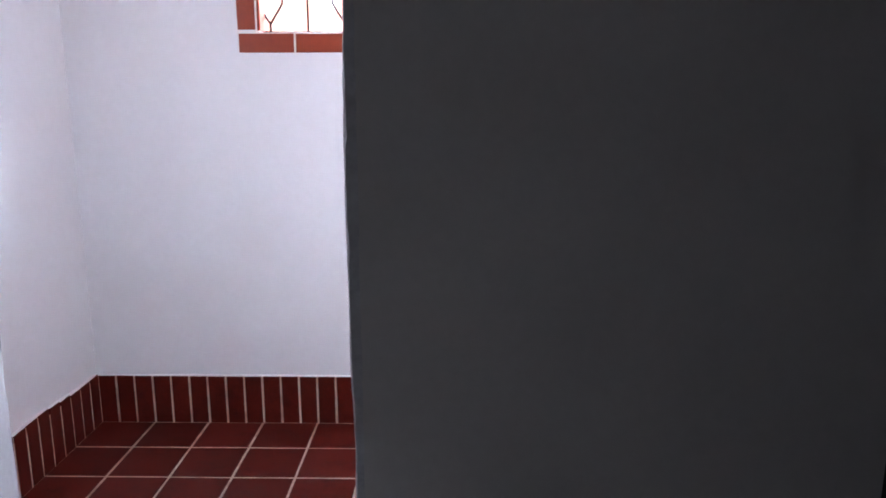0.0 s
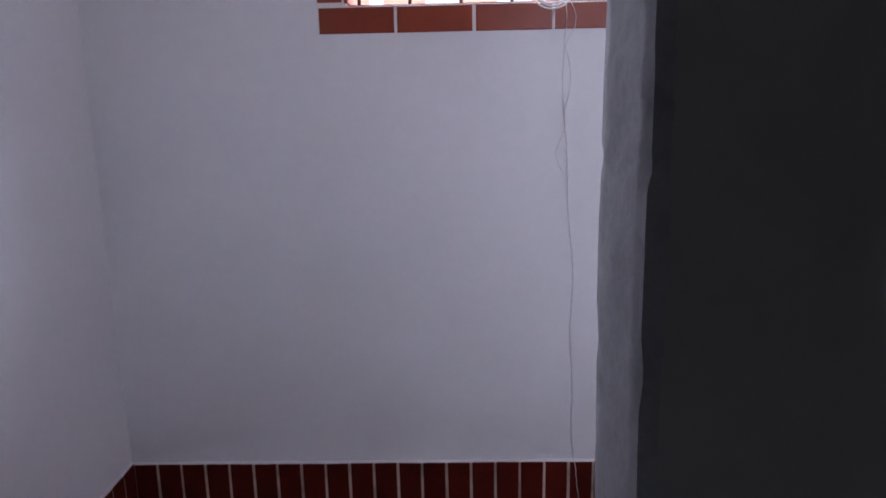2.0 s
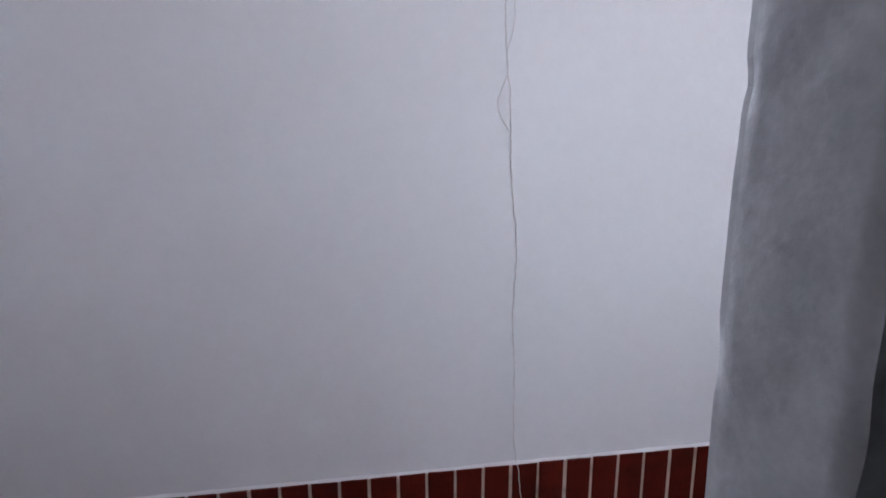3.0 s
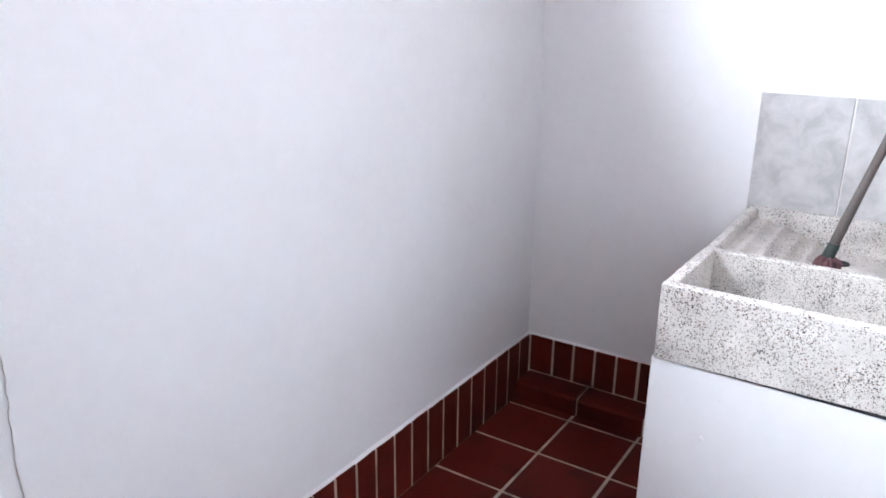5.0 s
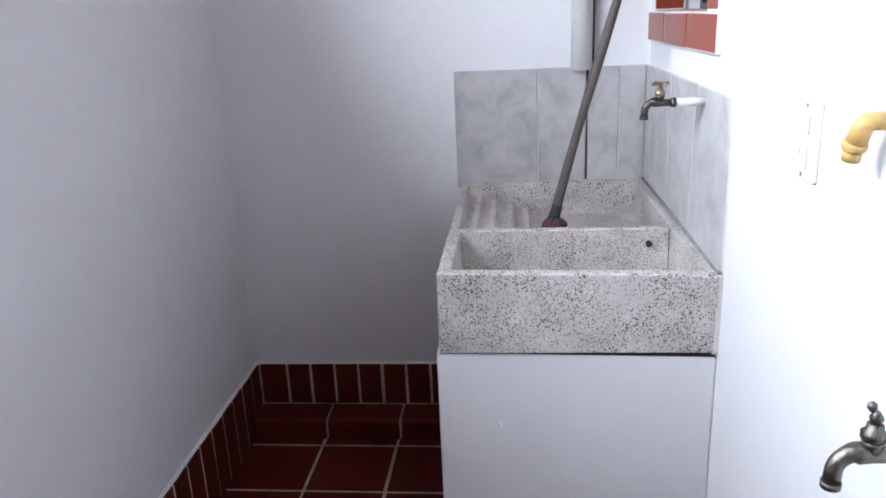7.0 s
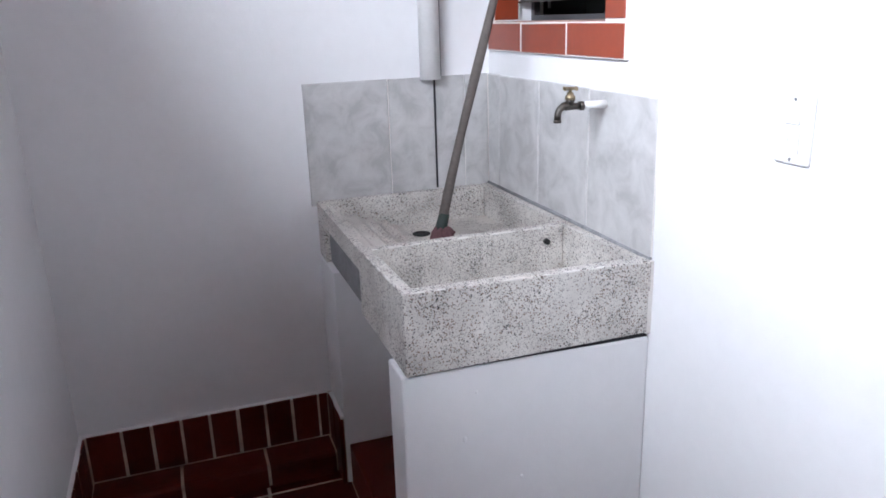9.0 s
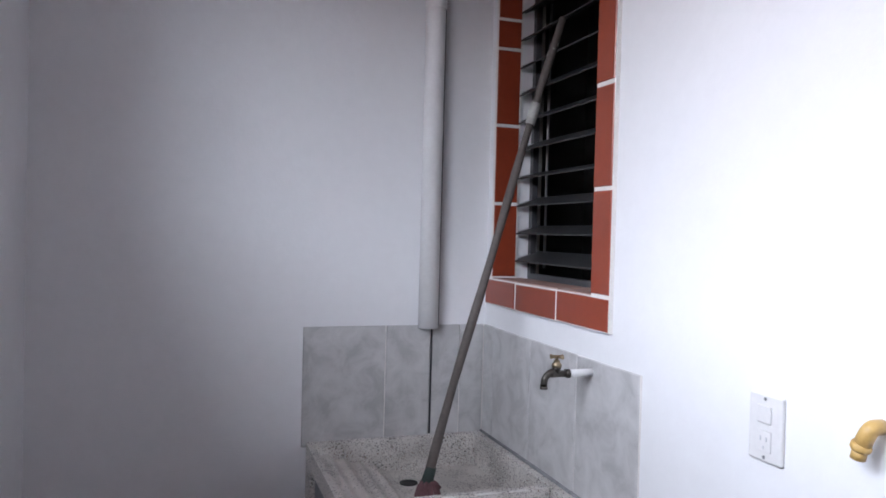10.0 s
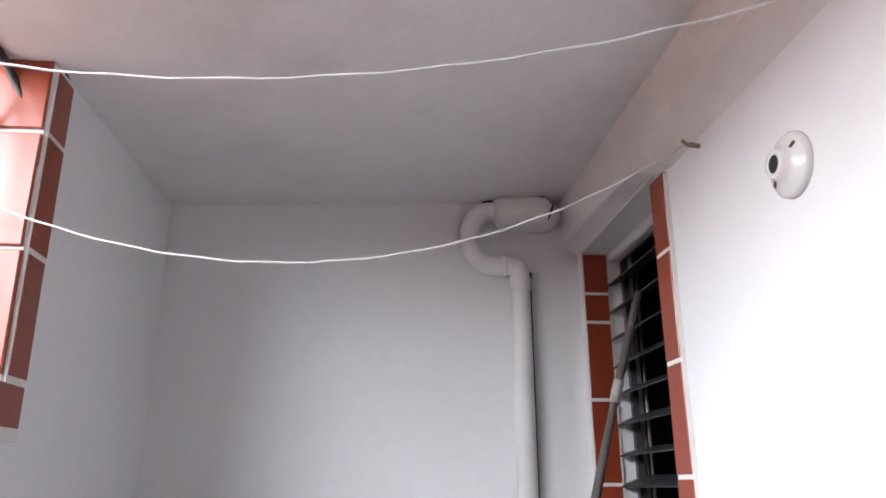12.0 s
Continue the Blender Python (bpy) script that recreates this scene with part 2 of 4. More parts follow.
def tube(bm, pts, radii, seg=12, caps=True):
    pts = [Vector(p) for p in pts]
    if not hasattr(radii, "__len__"):
        radii = [radii] * len(pts)
    rings, side = [], None
    for i, p in enumerate(pts):
        d = (pts[min(i + 1, len(pts) - 1)] - pts[max(i - 1, 0)]).normalized()
        if side is None:
            side = d.orthogonal().normalized()
        side = (side - d * side.dot(d)).normalized()
        up = d.cross(side)
        rings.append([bm.verts.new(p + (side * math.cos(a) + up * math.sin(a)) * radii[i]) for a in (2 * math.pi * k / seg for k in range(seg))])
    for a, b in zip(rings, rings[1:]):
        for k in range(seg):
            f = bm.faces.new((a[k], a[(k + 1) % seg], b[(k + 1) % seg], b[k]))
            f.smooth = True
    if caps:
        bm.faces.new(rings[0][::-1])
        bm.faces.new(rings[-1])


def rounded(pts, r=0.03, n=6):
    """A path with its corners turned into arcs."""
    pts = [Vector(p) for p in pts]
    out = [pts[0]]
    for a, b, c in zip(pts, pts[1:], pts[2:]):
        d0, d1 = (a - b), (c - b)
        k = min(r, d0.length * 0.49, d1.length * 0.49)
        p, q = b + d0.normalized() * k, b + d1.normalized() * k
        for i in range(n + 1):
            u = i / n
            out.append(p * (1 - u) ** 2 + b * 2 * u * (1 - u) + q * u * u)
    out.append(pts[-1])
    return out


def lathe(bm, profile, m, seg=24):
    """Turn (radius, height) pairs about the z axis of the pose m."""
    rings = []
    for r, h in profile:
        rings.append([bm.verts.new(m @ Vector((r * math.cos(2 * math.pi * k / seg), r * math.sin(2 * math.pi * k / seg), h))) for k in range(seg)])
    for a, b in zip(rings, rings[1:]):
        for k in range(seg):
            f = bm.faces.new((a[k], a[(k + 1) % seg], b[(k + 1) % seg], b[k]))
            f.smooth = True
    bm.faces.new(rings[0][::-1])
    bm.faces.new(rings[-1])


def mesh_of(name, bm, mat):
    me = bpy.data.meshes.new(name)
    bmesh.ops.recalc_face_normals(bm, faces=bm.faces)
    bm.to_mesh(me)
    bm.free()
    me.materials.append(mat)
    return me


def thing(name, bm, mat, label="", category="", group="", kind=""):
    ob = new(name, mesh_of(name, bm, mat) if bm is not None else None)
    return tagged(ob, label, category, group, kind)


def part(name, bm, mat, parent, label=""):
    ob = new(name, mesh_of(name, bm, mat))
    ob.parent = parent
    return tagged(ob, label)


def structure(name, bm, mat, label=""):
    return thing(name, bm, mat, label, "", "", "structure")


def boxes(*rows, bevel=0.0):
    bm = bmesh.new()
    for r in rows:
        box(bm, *r, bevel=bevel)
    return bm


# ---- the plan ----
NORTH, WEST, TILE = 1.39, -3.63, 0.266       # inner faces; the east face is x = 0, the south face y = 0
DOOR_W, DOOR_E = -3.183, -2.188               # the doorway in the south wall
WALL_S = -0.178                              # its face towards the room
TOP = 2.78
WIN_W, WIN_E, WIN_B, WIN_T = -2.766, -0.957, 1.836, 2.532    # barred window, clear opening
LOU_W, LOU_E, LOU_B, LOU_T = -0.72, -0.034, 1.424, 2.43     # louvred window, clear opening

structure("floor", boxes((WEST, 0, WALL_S, NORTH, -0.12, -0.0022)), GROUT, "pale mortar bed under red clay floor tiles")
structure("floor_room", boxes((-4.6, 1.2, -3.6, WALL_S, -0.12, -0.002)), GROUND, "dim grey floor of the adjoining room")
structure("wall_north", boxes((WEST - 0.2, WIN_W, NORTH, NORTH + 0.15, -0.1, TOP), (WIN_E, 0.2, NORTH, NORTH + 0.15, -0.1, TOP),
                              (WIN_W, WIN_E, NORTH, NORTH + 0.15, -0.1, WIN_B), (WIN_W, WIN_E, NORTH, NORTH + 0.15, WIN_T, TOP)), WHITE, "white painted plaster wall with a barred window")
structure("wall_west", boxes((WEST - 0.2, WEST, WALL_S, NORTH, -0.1, TOP)), WHITE, "white painted plaster wall")
structure("wall_east", boxes((0, 0.2, WALL_S, NORTH, -0.1, TOP)), WHITE, "white painted plaster wall behind the laundry sink")
structure("wall_south", boxes((WEST, DOOR_W - 0.025, WALL_S + 0.02, 0, -0.1, TOP), (DOOR_W - 0.025, DOOR_E + 0.05, WALL_S + 0.02, 0, 2.2, TOP), (DOOR_E + 0.05, LOU_W, WALL_S + 0.02, 0, -0.1, TOP),
                              (LOU_W, LOU_E, WALL_S + 0.02, 0, -0.1, LOU_B), (LOU_W, LOU_E, WALL_S + 0.02, 0, LOU_T, TOP), (LOU_E, 0, WALL_S + 0.02, 0, -0.1, TOP)), WHITE, "white painted plaster wall with a louvred window and a doorway")
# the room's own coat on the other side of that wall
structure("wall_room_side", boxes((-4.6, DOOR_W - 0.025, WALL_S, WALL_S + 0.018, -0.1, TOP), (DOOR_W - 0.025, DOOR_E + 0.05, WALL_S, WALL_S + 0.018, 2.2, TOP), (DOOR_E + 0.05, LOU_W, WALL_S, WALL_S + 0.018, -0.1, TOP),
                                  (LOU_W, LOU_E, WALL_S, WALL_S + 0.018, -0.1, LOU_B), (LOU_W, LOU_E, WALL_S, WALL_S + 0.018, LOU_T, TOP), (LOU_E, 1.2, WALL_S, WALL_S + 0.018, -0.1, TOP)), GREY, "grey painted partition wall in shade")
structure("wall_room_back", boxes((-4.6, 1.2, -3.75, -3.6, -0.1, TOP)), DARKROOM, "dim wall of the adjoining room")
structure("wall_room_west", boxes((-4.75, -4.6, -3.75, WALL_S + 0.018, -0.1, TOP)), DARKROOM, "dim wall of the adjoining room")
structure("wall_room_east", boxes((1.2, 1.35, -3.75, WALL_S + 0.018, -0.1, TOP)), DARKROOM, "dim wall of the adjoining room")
# near-black screens added out of view so the louvres look into darkness
LOUVRE_BACK = material("black_louvre_backing", (0.04, 0.04, 0.04), 0.9, 0.1, 2, 30, 0.2, 40)
structure("louvre_backing_west", boxes((-0.76, -0.725, -0.5, WALL_S - 0.001, -0.1, 2.6)), LOUVRE_BACK, "added near-black screen that keeps the view through the louvres dark")
structure("louvre_backing_rear", boxes((-0.76, 0.35, -0.6, -0.5, -0.1, 2.6)), LOUVRE_BACK, "added near-black screen that keeps the view through the louvres dark")
structure("louvre_backing_east", boxes((0.25, 0.35, -0.5, WALL_S - 0.001, -0.1, 2.6)), LOUVRE_BACK, "added near-black screen that keeps the view through the louvres dark")
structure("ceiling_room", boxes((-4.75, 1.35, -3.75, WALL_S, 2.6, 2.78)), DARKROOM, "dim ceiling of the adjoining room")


def make_jamb(name, xn, xs, depth, seed, mat):
    # worn door jamb with chipped, uneven arrises; xn and xs are its north and south arris, depth runs into the wall
    bm = bmesh.new()
    nz, ny = 170, 18
    rows = []
    for k in range(nz + 1):
        z = -0.02 + 2.17 * k / nz
        row = [bm.verts.new((xn + depth, WALL_S, z))]
        s = 1 if depth > 0 else -1
        for j in range(ny + 1):
            u = j / ny
            y = WALL_S + (0 - WALL_S) * u
            e = min(j, ny - j)
            swell = noise.noise((3.1 + seed, y * 4, z * 4)) * 0.0035 + noise.noise((9.7, y * 15 + seed, z * 18)) * 0.0022
            cut = (0.003 + 0.012 * max(0, noise.noise((y * 2, 7.0 + seed, z * 7)) - 0.2)) if e == 0 else 0.0022 if e == 1 else 0
            cut += 0.004 * math.exp(-((z - 1.478) / 0.016) ** 2) if e < 2 else 0.0025 * math.exp(-((z - 1.472 - 0.02 * math.sin(u * 9)) / 0.006) ** 2)
            side = 1.0 if u < 0.5 else 5.0
            wob = noise.noise((side, 2.0 + seed, z * 4)) * 0.003 + noise.noise((side, 8.0 + seed, z * 22)) * 0.002
            lean = -0.0045 * math.sin((z - 0.95) * 4.2)
            row.append(bm.verts.new((xs + (xn - xs) * u + lean * s + s * (swell * (1 if 0 < e else 0.6) + cut), y + (wob if e == 0 else 0), z)))
        row.append(bm.verts.new((xn + depth, 0, z)))
        rows.append(row)
    for a, b in zip(rows, rows[1:]):
        for i in range(len(a) - 1):
            f = bm.faces.new((a[i], b[i], b[i + 1], a[i + 1]))
            f.smooth = 1 < i < len(a) - 3
    return structure(name, bm, mat, "rough worn plaster edge of the doorway")


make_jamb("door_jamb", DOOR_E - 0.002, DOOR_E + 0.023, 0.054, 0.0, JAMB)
make_jamb("door_jamb_west", DOOR_W - 0.001, DOOR_W + 0.014, -0.03, 6.0, JAMB_SHADED)
structure("wall_over_door", boxes((DOOR_W - 0.025, DOOR_E + 0.05, WALL_S + 0.001, -0.001, 2.15, 2.2)), WHITE, "plaster over the doorway")


def make_ceiling():
    bm = bmesh.new()
    def zz(x, y):
        return 2.582 - 0.055 * min(-x, 1.0) * y / 1.39 + (NORTH - y) * 0.036
    nx, ny = 14, 6
    g = [[bm.verts.new((WEST - 0.1 - (WEST - 0.2) * i / nx, -0.1 + (NORTH + 0.15) * j / ny, zz(WEST - (WEST) * i / nx, NORTH * j / ny) + noise.noise((i * 0.7, j * 0.9, 0)) * 0.004)) for j in range(ny + 1)] for i in range(nx + 1)]
    for i in range(nx):
        for j in range(ny):
            bm.faces.new((g[i][j], g[i][j + 1], g[i + 1][j + 1], g[i + 1][j]))
    r = bmesh.ops.extrude_face_region(bm, geom=list(bm.faces))
    for v in (e for e in r["geom"] if isinstance(e, bmesh.types.BMVert)):
        v.co.z = 2.85
    return structure("ceiling", bm, CEIL, "off-white painted concrete slab with faint stains")


make_ceiling()


def make_beam():
    # chamfered along the wall; over the louvred window it is cut back to a flat soffit
    bm = bmesh.new()
    rings = []
    for x, zb, ze in ((WEST, 2.403, 2.478), (-2.0, 2.401, 2.476), (-1.1, 2.402, 2.474), (-0.84, 2.402, 2.470), (-0.78, 2.412, 2.452), (-0.70, 2.434, 2.441), (-0.55, 2.434, 2.446), (-0.30, 2.434, 2.456), (0.0, 2.434, 2.467)):
        prof = [(0.0, zb), (0.050, ze), (0.0545, ze + 0.005), (0.056, ze + 0.014), (0.056, 2.75), (-0.002, 2.75), (-0.002, zb)]
        rings.append([bm.verts.new((x, y, z)) for y, z in prof])
    for a, b in zip(rings, rings[1:]):
        for i in range(len(a)):
            j = (i + 1) % len(a)
            bm.faces.new((a[i], a[j], b[j], b[i]))
    bm.faces.new(rings[0])
    bm.faces.new(rings[-1][::-1])
    return structure("trim_beam", bm, CEIL, "white plastered beam under the ceiling slab")


make_beam()
structure("roof", boxes((-4.8, 1.4, -3.8, NORTH + 0.55, 2.86, 2.98)), CEMENT, "flat concrete roof slab")


# ---- laundry sink ----
SX, SY, SB, ST = -0.947, 0.60, 0.729, 0.908


def make_sink():
    body = thing("laundry_sink", None, TERRAZZO, "speckled grey terrazzo laundry sink with tank and ribbed washboard", "laundry sink")
    # the rim climbs a little towards its outer corner
    bm = boxes((SX, SX + 0.032, 0.012, SY, SB, ST), bevel=0.004)
    for v in bm.verts:
        if v.co.z > ST - 0.02:
            v.co.z += 0.008 * v.co.y / SY
    part("end_wall", bm, TERRAZZO, body)
    bm = boxes((SX + 0.0325, -0.5835, SY - 0.03, SY - 0.001, SB, ST - 0.001), bevel=0.003)
    for v in bm.verts:
        if v.co.z > ST - 0.02:
            v.co.z += 0.008 * (-0.5835 - v.co.x) / 0.33
    part("front_wall", bm, TERRAZZO, body)
    part("back_wall", boxes((SX + 0.0325, -0.004, 0.012, 0.036, SB, ST - 0.002), bevel=0.003), TERRAZZO, body)
    part("divider", boxes((-0.583, -0.556, 0.0365, SY - 0.001, SB, ST - 0.004), bevel=0.004), TERRAZZO, body)
    part("end_wall", boxes((-0.03, -0.003, 0.0365, SY - 0.002, SB, ST - 0.003), bevel=0.004), TERRAZZO, body)
    part("tank_floor", boxes((SX + 0.032, -0.583, 0.036, SY - 0.03, SB, SB + 0.03)), TERRAZZO, body)
    # washboard: a ribbed slab that falls from the front edge towards the drain
    bm = bmesh.new()
    n = 44
    prof = [(SY - 0.002, ST - 0.006), (SY - 0.022, ST - 0.006), (SY - 0.026, ST - 0.012)]
    for i in range(n + 1):
        u = i / n
        z = ST - 0.038 - u * 0.066
        if 0.05 < u < 0.95:
            z += 0.011 * (0.5 - 0.5 * math.cos((u - 0.05) / 0.9 * 2 * math.pi * 4)) ** 1.5
        prof.append((SY - 0.028 - u * 0.225, z))
    prof += [(SY - 0.262, SB + 0.071), (0.036, SB + 0.071), (0.036, SB + 0.05), (SY - 0.262, SB + 0.05), (SY - 0.03, ST - 0.062), (SY - 0.002, ST - 0.062)]
    a = [bm.verts.new((-0.556, y, z)) for y, z in prof]
    b = [bm.verts.new((-0.03, y, z)) for y, z in prof]
    for i in range(len(prof)):
        j = (i + 1) % len(prof)
        bm.faces.new((a[i], a[j], b[j], b[i]))
    bm.faces.new(a)
    bm.faces.new(b[::-1])
    part("washboard", bm, WORN, body, "ribbed terrazzo washboard, worn pale")
    part("end_panel", boxes((-0.0995, -0.03, SY - 0.036, SY - 0.003, SB + 0.001, ST - 0.0625)), TERRAZZO, body)
    part("infill", boxes((-0.555, -0.10, SY - 0.034, SY - 0.018, SB + 0.002, ST - 0.0625)), MORTAR, body, "rough grey mortar under the washboard")
    part("base_flange", boxes((-0.555, -0.03, 0.036, SY - 0.05, SB + 0.002, SB + 0.018), bevel=0.003), MORTAR, body)
    bm = bmesh.new()
    lathe(bm, [(0.028, 0), (0.028, 0.003), (0.02, 0.003), (0.019, 0.0005)], pose(-0.162, 0.305, SB + 0.0715), 20)
    part("drain", bm, BLACK, body, "dark round drain")
    for x, y, z in ((-0.592, 0.09, 0.865), (-0.592, 0.09, 0.775)):
        bm = bmesh.new()
        lathe(bm, [(0.0078, 0), (0.0078, 0.012)], pose(-0.585, y, z) @ pose(0, 0, 0, 0, -90, 0), 14)
        part("overflow_hole", bm, BLACK, body, "small dark hole in the divider")
    part("bottom_joint", boxes((SX + 0.012, SX + 0.10, 0.004, SY - 0.05, SB - 0.02, SB - 0.0005)), SEALANT, body, "dark gap between sink and pier")
    bm = bmesh.new()
    tube(bm, [(SX + 0.01, 0.008, ST - 0.002), (-0.5, 0.009, ST + 0.001), (-0.01, 0.009, ST - 0.001)], 0.006, 8)
    part("wall_joint", bm, material("dirty_sealant", (0.24, 0.24, 0.25), 0.8, 0.3, 30, 120, 0.4, 90), body, "dirty grey sealant along the wall")
    part("cement_joint", boxes((SX + 0.003, SX + 0.02, 0.0005, 0.0125, SB - 0.004, ST - 0.004)), CEMENT, body, "white cement joint against the wall")
    # rims rubbed pale and chipped along their arrises
    for k, (p, q) in enumerate((((SX + 0.002, 0.03, ST - 0.001), (SX + 0.002, SY - 0.01, ST + 0.0065)), ((SX + 0.02, SY - 0.003, ST + 0.0045), (-0.6, SY - 0.003, ST - 0.0030)), ((-0.5815, 0.06, ST - 0.0055), (-0.5815, SY - 0.02, ST - 0.0055)))):
        p, q = Vector(p), Vector(q)
        bm = bmesh.new()
        n, run = 90, []
        for i in range(n + 1):
            c = p.lerp(q, i / n)
            v = noise.noise((c.x * 21 + k * 5, c.y * 21, 2.0)) + 0.5 * noise.noise((c.x * 70, c.y * 70, 6.0))
            if v > -0.08 and i < n:
                run.append((c, min(0.0012 + 0.0035 * (v + 0.08), 0.0030)))
            else:
                if len(run) > 2:
                    tube(bm, [r[0] for r in run], [0.0004] + [r[1] for r in run[1:-1]] + [0.0004], 6)
                run = []
        tagged(part("worn_edge", bm, WORNEDGE, body), "pale chipped edge", kind="stuff")
    # a smear of white cement at the wall end
    bm = boxes((SX - 0.0012, SX + 0.002, 0.010, 0.046, ST - 0.075, ST - 0.0045), bevel=0.001)
    for v in bm.verts:
        v.co.y += 0.010 * noise.noise((v.co.z * 30, 2.0, 5.0)) if v.co.y > 0.03 else 0
    part("cement_patch", bm, WORN, body, "pale cement smear at the wall end")
    return body


make_sink()


def make_pier():
    # the pier's top falls away towards the wall, which leaves a widening dark gap under the sink
    bm = boxes((SX + 0.008, SX + 0.115, 0, SY + 0.008, -0.01, SB - 0.003), bevel=0.005)
    for v in bm.verts:
        if v.co.z > 0.5:
            v.co.z -= 0.011 * (1 - v.co.y / SY)
        v.co.x += 0.0025 * noise.noise((v.co.y * 3, v.co.z * 3, 1.0))
    return structure("sink_pier_west", bm, WHITE, "white plastered masonry pier under the sink")


make_pier()
pier_w = bpy.data.objects["sink_pier_west"]
for py, pz, pr in ((0.47, 0.55, 0.006), (0.33, 0.42, 0.004), (0.52, 0.23, 0.005), (0.18, 0.30, 0.004), (0.44, 0.66, 0.003)):
    bm = bmesh.new()
    lathe(bm, [(pr, -0.001), (pr * 0.85, 0.0012), (pr * 0.4, 0.002)], pose(SX + 0.008, py, pz, 0, -90, 0) @ Matrix.Diagonal((1.5, 1, 1, 1)), 12)
    part("paint_drip", bm, WHITE, pier_w, "small drip of white paint")
structure("sink_pier_east", boxes((-0.20, 0, 0, SY, 0.0, SB - 0.002), bevel=0.003), WHITE, "white plastered masonry pier under the sink")
structure("sink_plinth", boxes((SX + 0.115, -0.20, 0, SY - 0.012, -0.01, 0.142), bevel=0.004), CLAY, "low red tiled plinth under the sink")


# ---- pole with mop cloth in the sink ----
def make_pole():
    bot, top = Vector((-0.392, 0.325, 0.862)), Vector((-0.392, -0.058, 2.203))
    pts, rad = [], []
    for i in range(25):
        u = i / 24
        p = bot.lerp(top, u)
        p.x += 0.003 * math.sin(u * math.pi) + 0.002 * math.sin(u * 11)
        p.y += 0.006 * math.sin(u * math.pi) + 0.002 * math.sin(u * 9)
        pts.append(p)
        rad.append(0.0130 - 0.0018 * u + 0.0010 * math.sin(u * 23))
    bm = bmesh.new()
    tube(bm, pts, rad, 12)
    pole = thing("mop_pole", bm, POLE, "weathered grey wooden pole leaning from the sink against the louvres", "pole")
    d = (top - bot).normalized()
    bm = bmesh.new()
    tube(bm, [bot - d * 0.055, bot - d * 0.03, bot + d * 0.03, bot + d * 0.062], [0.018, 0.018, 0.0165, 0.0145], 14)
    part("socket", bm, POLEEND, pole, "dark green socket")
    bm = bmesh.new()
    c = bot + d * 0.018
    for k in range(22):
        a = k * 2.4
        out = 0.016 + 0.02 * ((k * 7) % 5) / 5
        drag = -0.016 if k % 5 == 0 else 0.0
        p1 = c + Vector((math.cos(a) * out * 0.8, math.sin(a) * out * 0.8, 0.004 - 0.006 * (k % 3)))
        p2 = c + Vector((math.cos(a) * out * 1.25, math.sin(a) * out * 1.25 + drag * 0.6, -0.006 if k % 5 == 0 else -0.045))
        p3 = c + Vector((math.cos(a + 0.5) * out * 1.3, math.sin(a + 0.5) * out * 1.3 + drag, -0.016 if k % 5 == 0 else -0.075))
        tube(bm, rounded([c, p1, p2, p3], 0.02, 3), 0.0055, 7)
    part("mop_cloth", bm, RAG, pole, "worn pink mop strands")
    bm = bmesh.new()
    tube(bm, [pts[18].lerp(pts[19], 0.4), pts[19], pts[19].lerp(pts[20], 0.5)], 0.0148, 12)
    part("tape", bm, material("grey_tape", (0.36, 0.35, 0.33), 0.7, 0.3, 40, 200, 0.3, 120), pole, "worn pale tape wrapped round the pole")
    return pole


make_pole()


